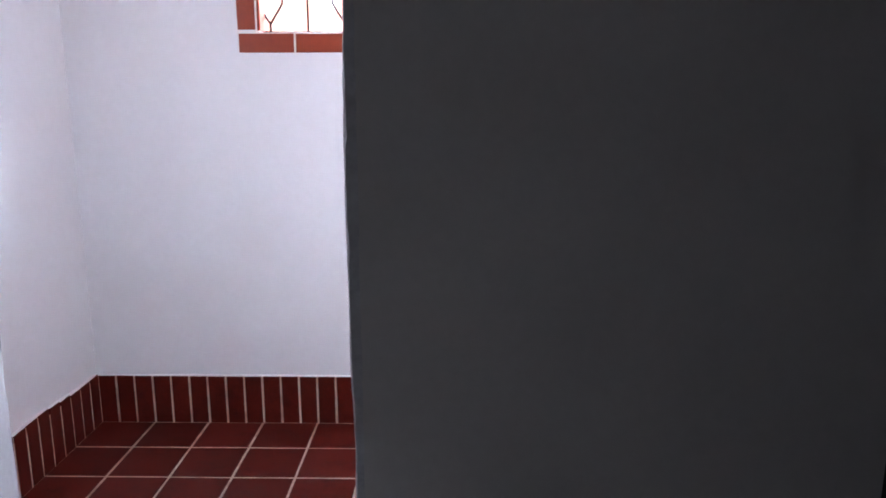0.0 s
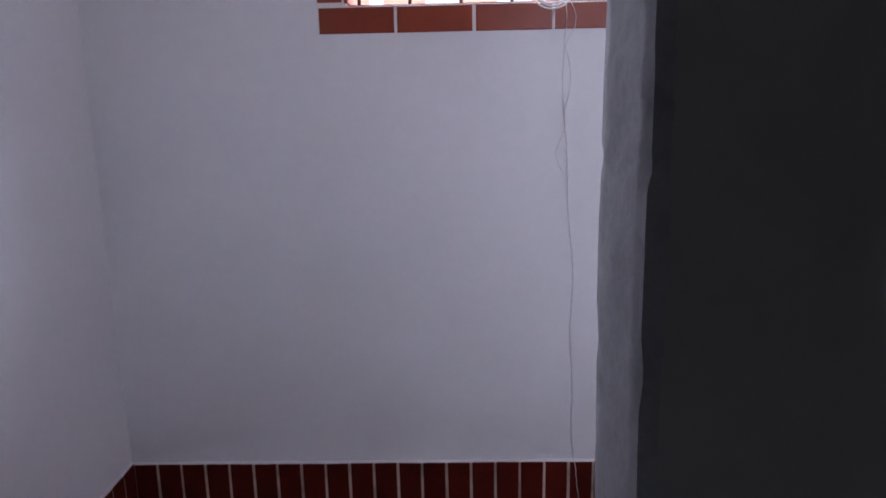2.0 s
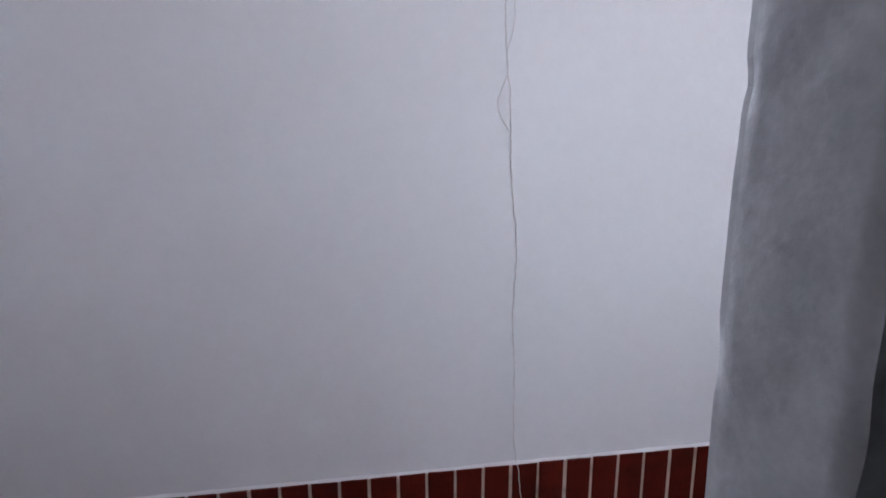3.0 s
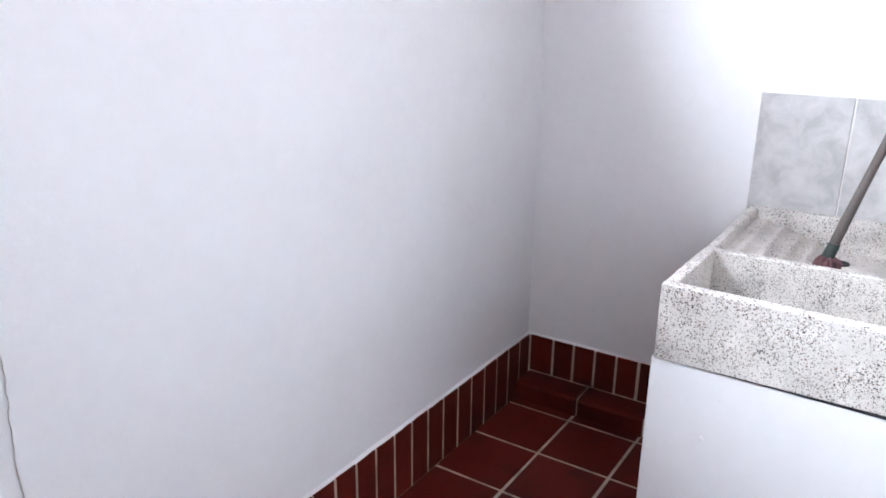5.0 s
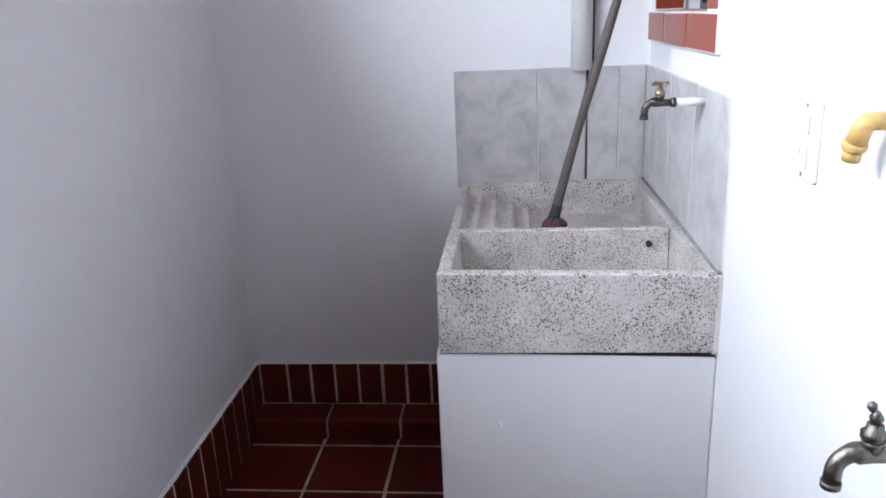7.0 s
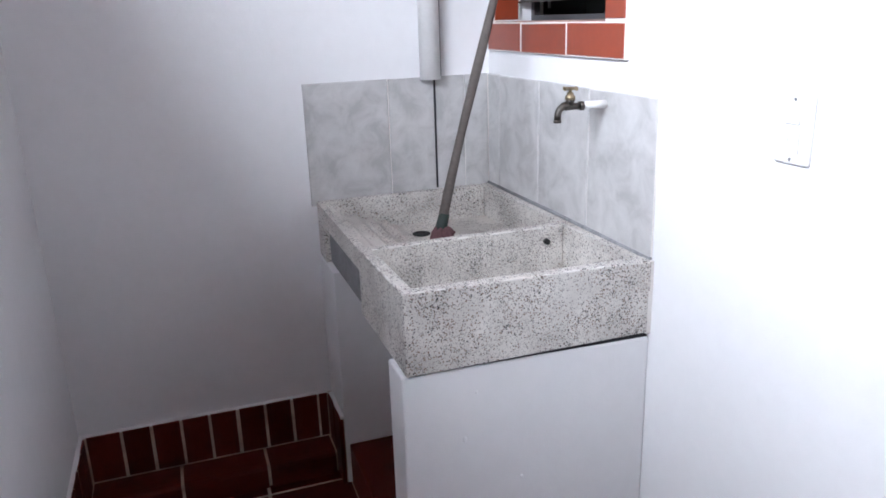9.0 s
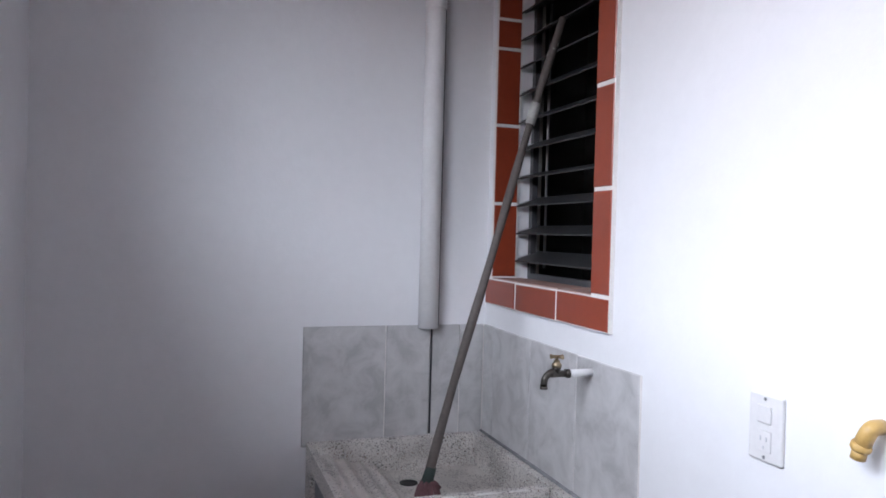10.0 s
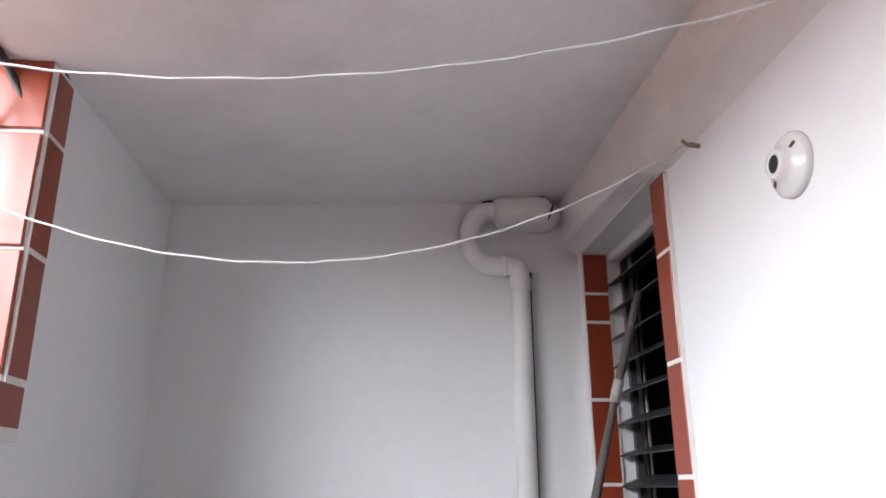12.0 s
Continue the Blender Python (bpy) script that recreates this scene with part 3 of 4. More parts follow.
# ---- taps ----
def make_tap(x, z, bodymat, handlemat, pipemat, label, s=1.0, tee=True, out=0.0):
    m = pose(x, out, z)
    bm = bmesh.new()
    tube(bm, [m @ Vector((0, -0.004 - out, 0)), m @ Vector((0, 0.042 * s, 0))], 0.0135 * s, 16)
    tap = thing("tap", bm, pipemat, label, "tap")
    bm = bmesh.new()
    lathe(bm, [(0.0165 * s, 0), (0.0165 * s, 0.014 * s)], m @ pose(0, 0.04 * s, 0, -90, 0, 0), 6)
    part("nut", bm, bodymat, tap)
    bm = bmesh.new()
    path = rounded([(0, 0.052 * s, 0), (0, 0.092 * s, 0), (0, 0.112 * s, 0.004 * s), (0, 0.132 * s, -0.012 * s), (0, 0.134 * s, -0.042 * s)], 0.018 * s, 5)
    n = len(path)
    tube(bm, [m @ p for p in path], [(0.0115 + 0.004 * math.exp(-((i / n - 0.35) / 0.16) ** 2)) * s for i in range(n)], 14)
    lathe(bm, [(0.0135 * s, 0), (0.0135 * s, 0.009 * s)], m @ pose(0, 0.134 * s, -0.05 * s), 14)
    lathe(bm, [(0.012 * s, 0), (0.0135 * s, 0.012 * s), (0.015 * s, 0.018 * s)], m @ pose(0, 0.088 * s, 0.004 * s), 16)
    part("spout", bm, bodymat, tap)
    bm = bmesh.new()
    lathe(bm, [(0.0165 * s, 0), (0.0165 * s, 0.012 * s), (0.011 * s, 0.016 * s), (0.010 * s, 0.024 * s)], m @ pose(0, 0.088 * s, 0.022 * s), 6)
    part("bonnet", bm, handlemat, tap, "hexagonal brass bonnet")
    bm = bmesh.new()
    lathe(bm, [(0.0055 * s, 0), (0.0055 * s, 0.016 * s if tee else 0.008 * s)], m @ pose(0, 0.088 * s, 0.044 * s), 10)
    top = m @ pose(0, 0.088 * s, 0.058 * s if tee else 0.047 * s)
    if tee:
        for a in (20, 110):
            t = top @ pose(0, 0, 0, 0, 0, a)
            tube(bm, [t @ Vector((-0.028 * s, 0, 0)), t @ Vector((-0.018 * s, 0, 0)), t @ Vector((0, 0, 0)), t @ Vector((0.018 * s, 0, 0)), t @ Vector((0.028 * s, 0, 0))],
                 [0.0062 * s, 0.0042 * s, 0.0062 * s, 0.0042 * s, 0.0062 * s], 10)
    else:
        # an upright lever ring
        lathe(bm, [(0.004 * s, -0.002 * s), (0.0085 * s, 0.004 * s), (0.009 * s, 0.008 * s), (0.005 * s, 0.014 * s), (0.004 * s, 0.016 * s)], top, 12)
        lathe(bm, [(0.003 * s, 0), (0.0065 * s, 0.005 * s), (0.0055 * s, 0.011 * s), (0.002 * s, 0.014 * s)], top @ pose(0.003, 0.004, 0.014 * s), 12)
    part("handle", bm, handlemat, tap, "cross handle" if tee else "knobbed handle")
    return tap


make_tap(-0.729, 1.237, BRONZE, DULL, OUTLETP, "tarnished brass tap with cross handle over the laundry sink", 0.72, True, 0.042)
make_tap(-1.779, 1.019, CHROME, CHROME, OUTLETP, "worn grey brass washing machine tap on the white wall", 0.75, False, 0.024)


def make_elbow():
    m = pose(-1.546, 0, 1.309) @ Matrix.Diagonal((1.12, 1.08, 1.16, 1))
    bm = bmesh.new()
    path = rounded([(0, 0.008, 0), (0, 0.028, 0), (0.011, 0.031, -0.026)], 0.021, 8)
    tube(bm, [m @ p for p in path], [0.0114 + 0.0012 * i / (len(path) - 1) for i in range(len(path))], 16)
    ob = thing("pipe_elbow", bm, CPVC, "yellow plastic pipe elbow standing out of the white wall", "pipe fitting")
    bm = bmesh.new()
    tube(bm, [m @ Vector((0.0094, 0.0306, -0.0215)), m @ Vector((0.0103, 0.0309, -0.0235)), m @ Vector((0.0118, 0.0312, -0.0285)), m @ Vector((0.0124, 0.0313, -0.0305))], [0.0132, 0.0148, 0.0148, 0.0132], 16)
    part("collar", bm, CPVC, ob, "raised rim of the elbow")
    bm = bmesh.new()
    tube(bm, [m @ Vector((0.0118, 0.0312, -0.029)), m @ Vector((0.0148, 0.0318, -0.042))], 0.0109, 14)
    part("nipple", bm, CPVC, ob, "short open pipe end")
    bm = bmesh.new()
    tube(bm, [m @ Vector((0, -0.004, 0)), m @ Vector((0, 0.013, 0))], 0.0112, 16)
    part("wall_collar", bm, PLASTIC, ob, "white collar at the wall")
    return ob


make_elbow()


# ---- socket outlet and lamp holder ----
def make_outlet():
    x0, x1, z0, z1 = -1.356, -1.278, 1.19, 1.308
    ob = thing("socket_outlet", boxes((x0, x1, -0.001, 0.009, z0, z1), bevel=0.004), OUTLETP, "white plastic plate with a switch and a socket", "outlet")
    cx = (x0 + x1) / 2
    part("rocker_switch", boxes((cx - 0.016, cx + 0.016, 0.009, 0.0125, 1.258, 1.288), bevel=0.0015), OUTLETP, ob)
    part("socket", boxes((cx - 0.017, cx + 0.017, 0.009, 0.0115, 1.208, 1.245), bevel=0.0015), OUTLETP, ob)
    for dx, dz, h in ((-0.007, 0.004, 0.008), (0.007, 0.004, 0.008), (0, -0.011, 0.005)):
        part("slot", boxes((cx + dx - 0.0015, cx + dx + 0.0015, 0.011, 0.0125, 1.227 + dz - h / 2, 1.227 + dz + h / 2)), JAMB, ob, "grey slot")
    for z in (1.1985, 1.2995):
        bm = bmesh.new()
        lathe(bm, [(0.003, 0), (0.003, 0.0015)], pose(cx, 0.009, z, -90, 0, 0), 10)
        part("screw", bm, ALU, ob, "small metal screw")
    return ob


make_outlet()


def make_lamp_holder():
    m = pose(-1.319, 0, 2.191, -90, 0, 0)
    bm = bmesh.new()
    lathe(bm, [(0.058, -0.001), (0.058, 0.008), (0.053, 0.014), (0.038, 0.018), (0.03, 0.023), (0.026, 0.034), (0.0245, 0.038), (0.0165, 0.038), (0.015, 0.02)], m, 36)
    ob = thing("lamp_holder", bm, PORCELAIN, "empty white porcelain lamp holder screwed to the wall", "lamp holder")
    bm = bmesh.new()
    lathe(bm, [(0.016, 0.02), (0.016, 0.0365)], m, 20)
    part("socket", bm, BLACK, ob, "dark empty bulb socket")
    for a in (35, 215):
        t = m @ pose(0, 0, 0, 0, 0, a)
        bm = bmesh.new()
        tube(bm, [t @ Vector((0.034, 0, 0.0195)), t @ Vector((0.046, 0, 0.0165))], 0.0034, 8)
        part("screw_slot", bm, FRAME, ob, "dark screw slot")
    return ob


make_lamp_holder()

bm = bmesh.new()
tube(bm, rounded([(-0.985, -0.01, 2.384), (-0.982, 0.022, 2.386), (-0.974, 0.032, 2.402)], 0.01, 4), 0.0042, 8)
tube(bm, [(-1.0, 0.008, 2.378), (-0.975, 0.014, 2.394), (-0.962, 0.006, 2.399)], 0.005, 8)
thing("wall_hook", bm, RUST, "small rusty bent nail holding the clothes line", "hook")


# ---- drain pipe with trap ----
def make_pipe():
    px = -0.034
    bm = bmesh.new()
    path = rounded([(px, 0.2145, 1.262), (px, 0.2145, 2.382), (px, 0.30, 2.382)], 0.034, 6)
    path += [Vector((px, 0.318 + 0.066 * math.sin(a), 2.478 - 0.096 * math.cos(a))) for a in (math.pi * k / 16 for k in range(17))]
    path += [Vector((px, 0.255, 2.576))]
    tube(bm, path, 0.0325, 22)
    ob = thing("drain_pipe", bm, PVC, "white painted plastic drain pipe with an s-shaped trap", "pipe")
    bm = bmesh.new()
    tube(bm, [(px, 0.30, 2.575), (px, 0.288, 2.575), (px, 0.275, 2.575), (px, 0.17, 2.570), (px, 0.13, 2.570), (px, 0.105, 2.574), (px, 0.09, 2.582), (px, 0.084, 2.592)], [0.037, 0.05, 0.055, 0.062, 0.063, 0.056, 0.042, 0.02], 24)
    part("sleeve", bm, PVC, ob, "wide plastered pipe sleeve")
    for y, z, ax in ((0.268, 2.382, "y"), (0.2145, 2.318, "z")):
        bm = bmesh.new()
        d = Vector((0, 0.008, 0)) if ax == "y" else Vector((0, 0, 0.02))
        tube(bm, [Vector((px, y, z)) - d * 1.15, Vector((px, y, z)) - d, Vector((px, y, z)) + d, Vector((px, y, z)) + d * 1.15], [0.033, 0.0352, 0.0352, 0.033], 22)
        part("joint_collar", bm, PVC, ob)
    return ob


make_pipe()
bm = bmesh.new()
tube(bm, [(-0.018, 0.296, 2.622), (-0.022, 0.31, 2.618), (-0.02, 0.335, 2.612)], [0.012, 0.017, 0.006], 8)
tube(bm, [(-0.034 - 0.061 * math.sin(a), 0.178 - 0.05 * k / 8, 2.572 + 0.061 * math.cos(a)) for k, a in ((k, 0.35 + 0.04 * k) for k in range(9))], [0.002, 0.004, 0.003, 0.0035, 0.003, 0.004, 0.0045, 0.004, 0.002], 6)
tube(bm, [(-0.034 - 0.058 * math.sin(a), 0.098 + 0.022 * (a - 1.2), 2.572 + 0.06 * math.cos(a)) for a in (1.15 + 0.14 * k for k in range(10))], [0.002, 0.003, 0.003, 0.004, 0.0045, 0.005, 0.005, 0.004, 0.003, 0.0015], 6)
thing("crack", bm, SEALANT, "dark broken gap in the plaster round the pipe", "crack", kind="structure")
# black tube added to draw the shadowed gap along the pipe's south side
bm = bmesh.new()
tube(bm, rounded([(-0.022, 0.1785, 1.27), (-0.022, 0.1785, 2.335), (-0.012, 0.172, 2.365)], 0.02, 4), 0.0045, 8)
thing("dark_pipe_gap", bm, SEALANT, "thin black tube drawn for the shadowed gap beside the drain pipe", "cable")


# ---- clothes lines ----
def make_line(p, q, sag, label, r=0.0022):
    bm = bmesh.new()
    p, q = Vector(p), Vector(q)
    pts = []
    for i in range(41):
        u = i / 40
        c = p.lerp(q, u)
        c.z -= 4 * sag * u * (1 - u) + 0.0012 * math.sin(u * 70)
        pts.append(c)
    tube(bm, pts, r, 6)
    return thing("clothes_line", bm, ROPE, label, "clothes line", "clothes lines under the ceiling")


make_line((-0.976, 0.026, 2.394), (-1.047, 1.487, 2.203), 0.203, "slack white nylon clothes line tied to a nail")
make_line((-1.723, -0.004, 2.318), (-1.522, 1.487, 2.248), 0.137, "slack white nylon clothes line tied to the window bars", 0.0017)


# ---- barred window ----
def make_grille():
    gy = NORTH + 0.095
    bm = boxes((WIN_W, WIN_E, gy - 0.006, gy + 0.006, WIN_B + 0.001, WIN_B + 0.014), (WIN_W, WIN_E, gy - 0.006, gy + 0.006, WIN_T - 0.02, WIN_T - 0.006), bevel=0.002)
    ob = thing("window_grille", bm, IRON, "dark wrought iron window grille with curved bars", "window grille")
    xs = [-2.727 + 0.169 * k for k in range(11)]
    for k, x in enumerate(xs):
        if k % 2:
            bm = bmesh.new()
            tube(bm, [(x, gy, WIN_B + 0.01), (x, gy, WIN_T - 0.01)], 0.006, 8)
            part("bar", bm, IRON, ob)
        else:
            bm = bmesh.new()
            tube(bm, [(x, gy, WIN_B + 0.01), (x, gy, WIN_B + 0.047)], 0.0065, 8)
            tube(bm, [(x, gy, WIN_T - 0.075), (x, gy, WIN_T - 0.01)], 0.0065, 8)
            for s in (-1, 1):
                h = WIN_T - WIN_B - 0.115
                pts = []
                for i in range(21):
                    u = i / 20
                    pts.append((x + s * (0.053 * min(1.0, u / 0.145, (1 - u) / 0.145) + 0.012 * math.sin(math.pi * u) ** 2), gy, WIN_B + 0.045 + h * u))
                tube(bm, pts, 0.006, 8)
            part("curved_bar", bm, IRON, ob)
    bm = bmesh.new()
    tube(bm, rounded([(WIN_E - 0.004, NORTH + 0.045, 2.43), (WIN_E - 0.012, NORTH + 0.07, 2.475), (WIN_E - 0.04, gy, 2.53), (WIN_E - 0.13, gy, 2.525), (WIN_E - 0.17, gy, 2.46)], 0.04, 5), 0.0085, 8)
    part("scroll", bm, IRON, ob, "thick dark iron scroll at the reveal")
    return ob


make_grille()


# ---- cable coil and hanging twine at the window ----
def twine_x(z):
    return -2.004 - 0.038 * (z - 0.3) + 0.007 * math.sin(z * 6.3 + 1.6) + 0.004 * math.sin(z * 15) + 0.0035 * noise.noise((z * 38, 4.2, 1.3))


def make_twine():
    y = NORTH - 0.006
    bm = bmesh.new()
    pts = []
    for i in range(160):
        z = 1.86 - i * 1.845 / 159
        x = twine_x(z)
        yy = NORTH - 0.004 if z < 1.74 else NORTH - 0.012
        if z < 0.245:
            yy = NORTH - 0.019
        pts.append((x, yy, z))
    tube(bm, pts, 0.0015, 5)
    ob = thing("hanging_twine", bm, TWINE, "thin grey twine hanging down the wall from the window", "twine")
    bm = bmesh.new()
    for z0, z1, side, wide in ((1.70, 1.49, 1, 0.026), (1.43, 1.272, -1, 0.036), (1.86, 1.70, 1, 0.03)):
        tube(bm, [(twine_x(z0 + (z1 - z0) * u) + side * wide * math.sin(math.pi * u), NORTH - 0.005 if z0 < 1.8 else NORTH - 0.014, z0 + (z1 - z0) * u) for u in (i / 16 for i in range(17))], 0.0011, 5)
    part("loop", bm, TWINE, ob)
    bm = bmesh.new()
    for r, dz, tw in ((0.055, 0.0, 0.1), (0.05, 0.012, 0.6), (0.042, -0.004, 1.2)):
        tube(bm, [(-2.10 + r * 1.1 * math.cos(a), NORTH - 0.017 + 0.02 * math.sin(a * 2 + tw) * 0.2, 1.868 + dz + r * math.sin(a)) for a in (2 * math.pi * k / 28 for k in range(29))], 0.003, 6)
    thing("cable_coil", bm, ROPE, "loose coil of white cord hanging at the window sill", "cord")
    return ob


make_twine()
bm = bmesh.new()
tube(bm, [(-0.99, NORTH - 0.002, 2.536), (-0.95, NORTH - 0.004, 2.539), (-0.91, NORTH - 0.003, 2.534), (-0.88, NORTH - 0.001, 2.537)], [0.0012, 0.003, 0.0026, 0.0012], 6)
thing("crack_over_window", bm, SEALANT, "dark crack in the plaster over the window", "crack", kind="structure")


# ---- louvred window ----
def make_louvre():
    y = -0.135
    bm = boxes((LOU_W, LOU_E, y - 0.02, y, LOU_B, LOU_B + 0.02), (LOU_W, LOU_E, y - 0.02, y, LOU_T - 0.02, LOU_T), (LOU_E - 0.022, LOU_E, y - 0.02, y, LOU_B + 0.02, LOU_T - 0.02), (LOU_W, LOU_W + 0.022, y - 0.02, y, LOU_B + 0.02, LOU_T - 0.02))
    ob = thing("louvre_window", bm, FRAME, "dark louvred window with open smoky glass slats", "window")
    # ten slats, their outer edge low; the upper ones stand steeper
    for k in range(10):
        z = 1.484 + 0.0920 * k
        tilt = (-21, -17, -20, -16, -24, -26, -30, -28, -27, -24)[k]
        d = 0.096
        m = pose(0, -0.080, z, tilt, 0, 0)
        s = boxes((LOU_W + 0.02, LOU_E - 0.018, -d, 0, -0.0025, 0.0025), bevel=0.001)
        bmesh.ops.transform(s, matrix=m, verts=s.verts)
        part("slat", s, SLAT, ob)
        c = boxes((LOU_E - 0.0215, LOU_E - 0.0165, -d + 0.004, -0.012, -0.0055, 0.0055))
        bmesh.ops.transform(c, matrix=m, verts=c.verts)
        part("slat_clip", c, ALU, ob, "aluminium slat clip")
    bm = bmesh.new()
    tube(bm, [(LOU_E - 0.066, y - 0.03, LOU_B + 0.04), (LOU_E - 0.066, y - 0.03, LOU_T - 0.09)], 0.005, 8)
    part("link_rod", bm, ALU, ob, "thin aluminium link rod")
    return ob


make_louvre()
structure("trim_lintel", boxes((LOU_W, LOU_E - 0.012, -0.134, -0.088, LOU_T - 0.034, LOU_T - 0.0005), bevel=0.012), WHITE, "rough white plaster lip under the window lintel")

# ---- neighbouring house and ground outside ----
structure("ground", boxes((-600, 600, -600, 800, -0.4, -0.125)), GROUND, "grey paved ground outside")


def make_house():
    x0, x1, yf = -9.0, 6.0, 5.2
    ob = thing("neighbour_house", boxes((x0, x1, yf, yf + 5, -0.12, 3.3)), PEACH, "peach painted neighbouring house", "house")
    part("parapet", boxes((x0 - 0.1, x1 + 0.1, yf - 0.1, yf + 5.1, 3.3, 3.5), bevel=0.02), OFFWHITE, ob, "cream parapet")
    for x, w in ((-3.05, 0.11), (-2.52, 0.27), (-1.95, 0.27)):
        part("pilaster", boxes((x - w / 2, x + w / 2, yf - 0.08, yf - 0.002, 0.0, 3.29), bevel=0.012), OFFWHITE, ob, "cream pilaster")
    for x in (-6.5, -4.2, -0.2, 2.8):
        w = part("window", boxes((x - 0.6, x + 0.6, yf - 0.05, yf - 0.003, 1.2, 2.04), bevel=0.01), OFFWHITE, ob, "white framed window")
        for k in (0, 1):
            part("pane", boxes((x - 0.53 + 0.55 * k, x - 0.02 + 0.55 * k, yf - 0.056, yf - 0.051, 1.27, 1.97)), GLASSDARK, w, "dark pane")
    return ob


make_house()


# ---- tiles: baseboards, trims, splashback, floor ----
PLATES = {}


def plate(w, h, t, e=0.0025):
    """A tile that lies in its x-y plane with its bevelled face up; alike tiles share one mesh."""
    key = (round(w, 4), round(h, 4), round(t, 4))
    if key not in PLATES:
        bm = bmesh.new()
        lo = [bm.verts.new((sx * w / 2, sy * h / 2, 0)) for sx, sy in ((-1, -1), (1, -1), (1, 1), (-1, 1))]
        mid = [bm.verts.new((sx * w / 2, sy * h / 2, t - e)) for sx, sy in ((-1, -1), (1, -1), (1, 1), (-1, 1))]
        hi = [bm.verts.new((sx * (w / 2 - e), sy * (h / 2 - e), t)) for sx, sy in ((-1, -1), (1, -1), (1, 1), (-1, 1))]
        for a, b in ((lo, mid), (mid, hi)):
            for k in range(4):
                bm.faces.new((a[k], a[(k + 1) % 4], b[(k + 1) % 4], b[k]))
        bm.faces.new(hi)
        bm.faces.new(lo[::-1])
        PLATES[key] = {"bm": bm, "meshes": {}}
    return PLATES[key]


def tile(name, w, h, t, mat, parent, m):
    p = plate(w, h, t)
    if mat.name not in p["meshes"]:
        me = bpy.data.meshes.new(name)
        p["bm"].to_mesh(me)
        me.materials.append(mat)
        p["meshes"][mat.name] = me
    ob = new(name, p["meshes"][mat.name])
    ob.parent = parent
    jig = pose(0, 0, 0, random.uniform(-0.25, 0.25), random.uniform(-0.25, 0.25), random.uniform(-0.3, 0.3))
    ob.matrix_basis = m @ Matrix.Translation((random.uniform(-0.0008, 0.0008), random.uniform(-0.0008, 0.0008), random.uniform(-0.0006, 0.0006))) @ jig
    return ob


FACE_S = pose(0, 0, 0, 90, 0, 0)       # tile face towards -y
FACE_N = pose(0, 0, 0, 90, 0, 180)     # towards +y
FACE_W = pose(0, 0, 0, 90, 0, -90)     # towards -x
FACE_E = pose(0, 0, 0, 90, 0, 90)      # towards +x
BASE_H, PIECE, JOINT = 0.240, TILE / 3, 0.0078

base_n = structure("baseboard_north", boxes((WEST, 0, NORTH - 0.0145, NORTH - 0.0005, -0.005, BASE_H - 0.002)), GROUT, "pale grout bed of the red clay baseboard")
x = WEST + 0.011
while x < -0.05:
    w = PIECE if x < -1.42 else min(0.0929, -0.014 - x)
    tile("baseboard_tile", w - JOINT, BASE_H, 0.013, CLAY, base_n, Matrix.Translation((x + w / 2, NORTH - 0.003, BASE_H / 2)) @ FACE_S)
    x += w
base_w = structure("baseboard_west", boxes((WEST + 0.0005, WEST + 0.0145, 0, NORTH - 0.014, -0.005, BASE_H - 0.002), (WEST + 0.0006, WEST + 0.0135, 0, 0.93, BASE_H - 0.002, 0.262)), GROUT, "pale grout bed of the red clay baseboard")
y = NORTH - 0.014
while y - PIECE / 2 > 0:
    # away from the corner the course was set higher and less evenly
    h = 0.246 if y > 1.13 else 0.254 if y > 1.05 else 0.262 if y > 0.96 else random.choice((0.266, 0.268, 0.270))
    tile("baseboard_tile", PIECE - JOINT, h, 0.013, CLAY, base_w, Matrix.Translation((WEST + 0.003, y - PIECE / 2, h / 2)) @ FACE_E)
    y -= PIECE
CURB_H, CURB_X = 0.078, -0.128
base_e = structure("baseboard_east", boxes((-0.0145, -0.0005, SY, NORTH - 0.015, CURB_H - 0.01, BASE_H - 0.002)), GROUT, "pale grout bed of the red clay baseboard")
y = NORTH - 0.016
while y - PIECE > SY:
    w = PIECE + 0.016 if y > NORTH - 0.02 else PIECE
    tile("baseboard_tile", w - JOINT, BASE_H - CURB_H - 0.003, 0.013, CLAY, base_e, Matrix.Translation((-0.003, y - w / 2, (BASE_H + CURB_H + 0.003) / 2)) @ FACE_W)
    y -= w
rest = y - SY - 0.016
if rest > 0.02:
    tile("baseboard_tile", rest - JOINT / 2, BASE_H - CURB_H - 0.003, 0.013, CLAY, base_e, Matrix.Translation((-0.003, y - rest / 2, (BASE_H + CURB_H + 0.003) / 2)) @ FACE_W)
base_p = structure("baseboard_pier", boxes((-0.197, -0.014, SY + 0.0005, SY + 0.0145, -0.005, BASE_H - 0.002)), GROUT, "pale grout bed of the red clay baseboard")
for x in (-0.06, -0.155):
    tile("baseboard_tile", PIECE, BASE_H, 0.013, CLAY, base_p, Matrix.Translation((x, SY + 0.003, BASE_H / 2)) @ FACE_N)


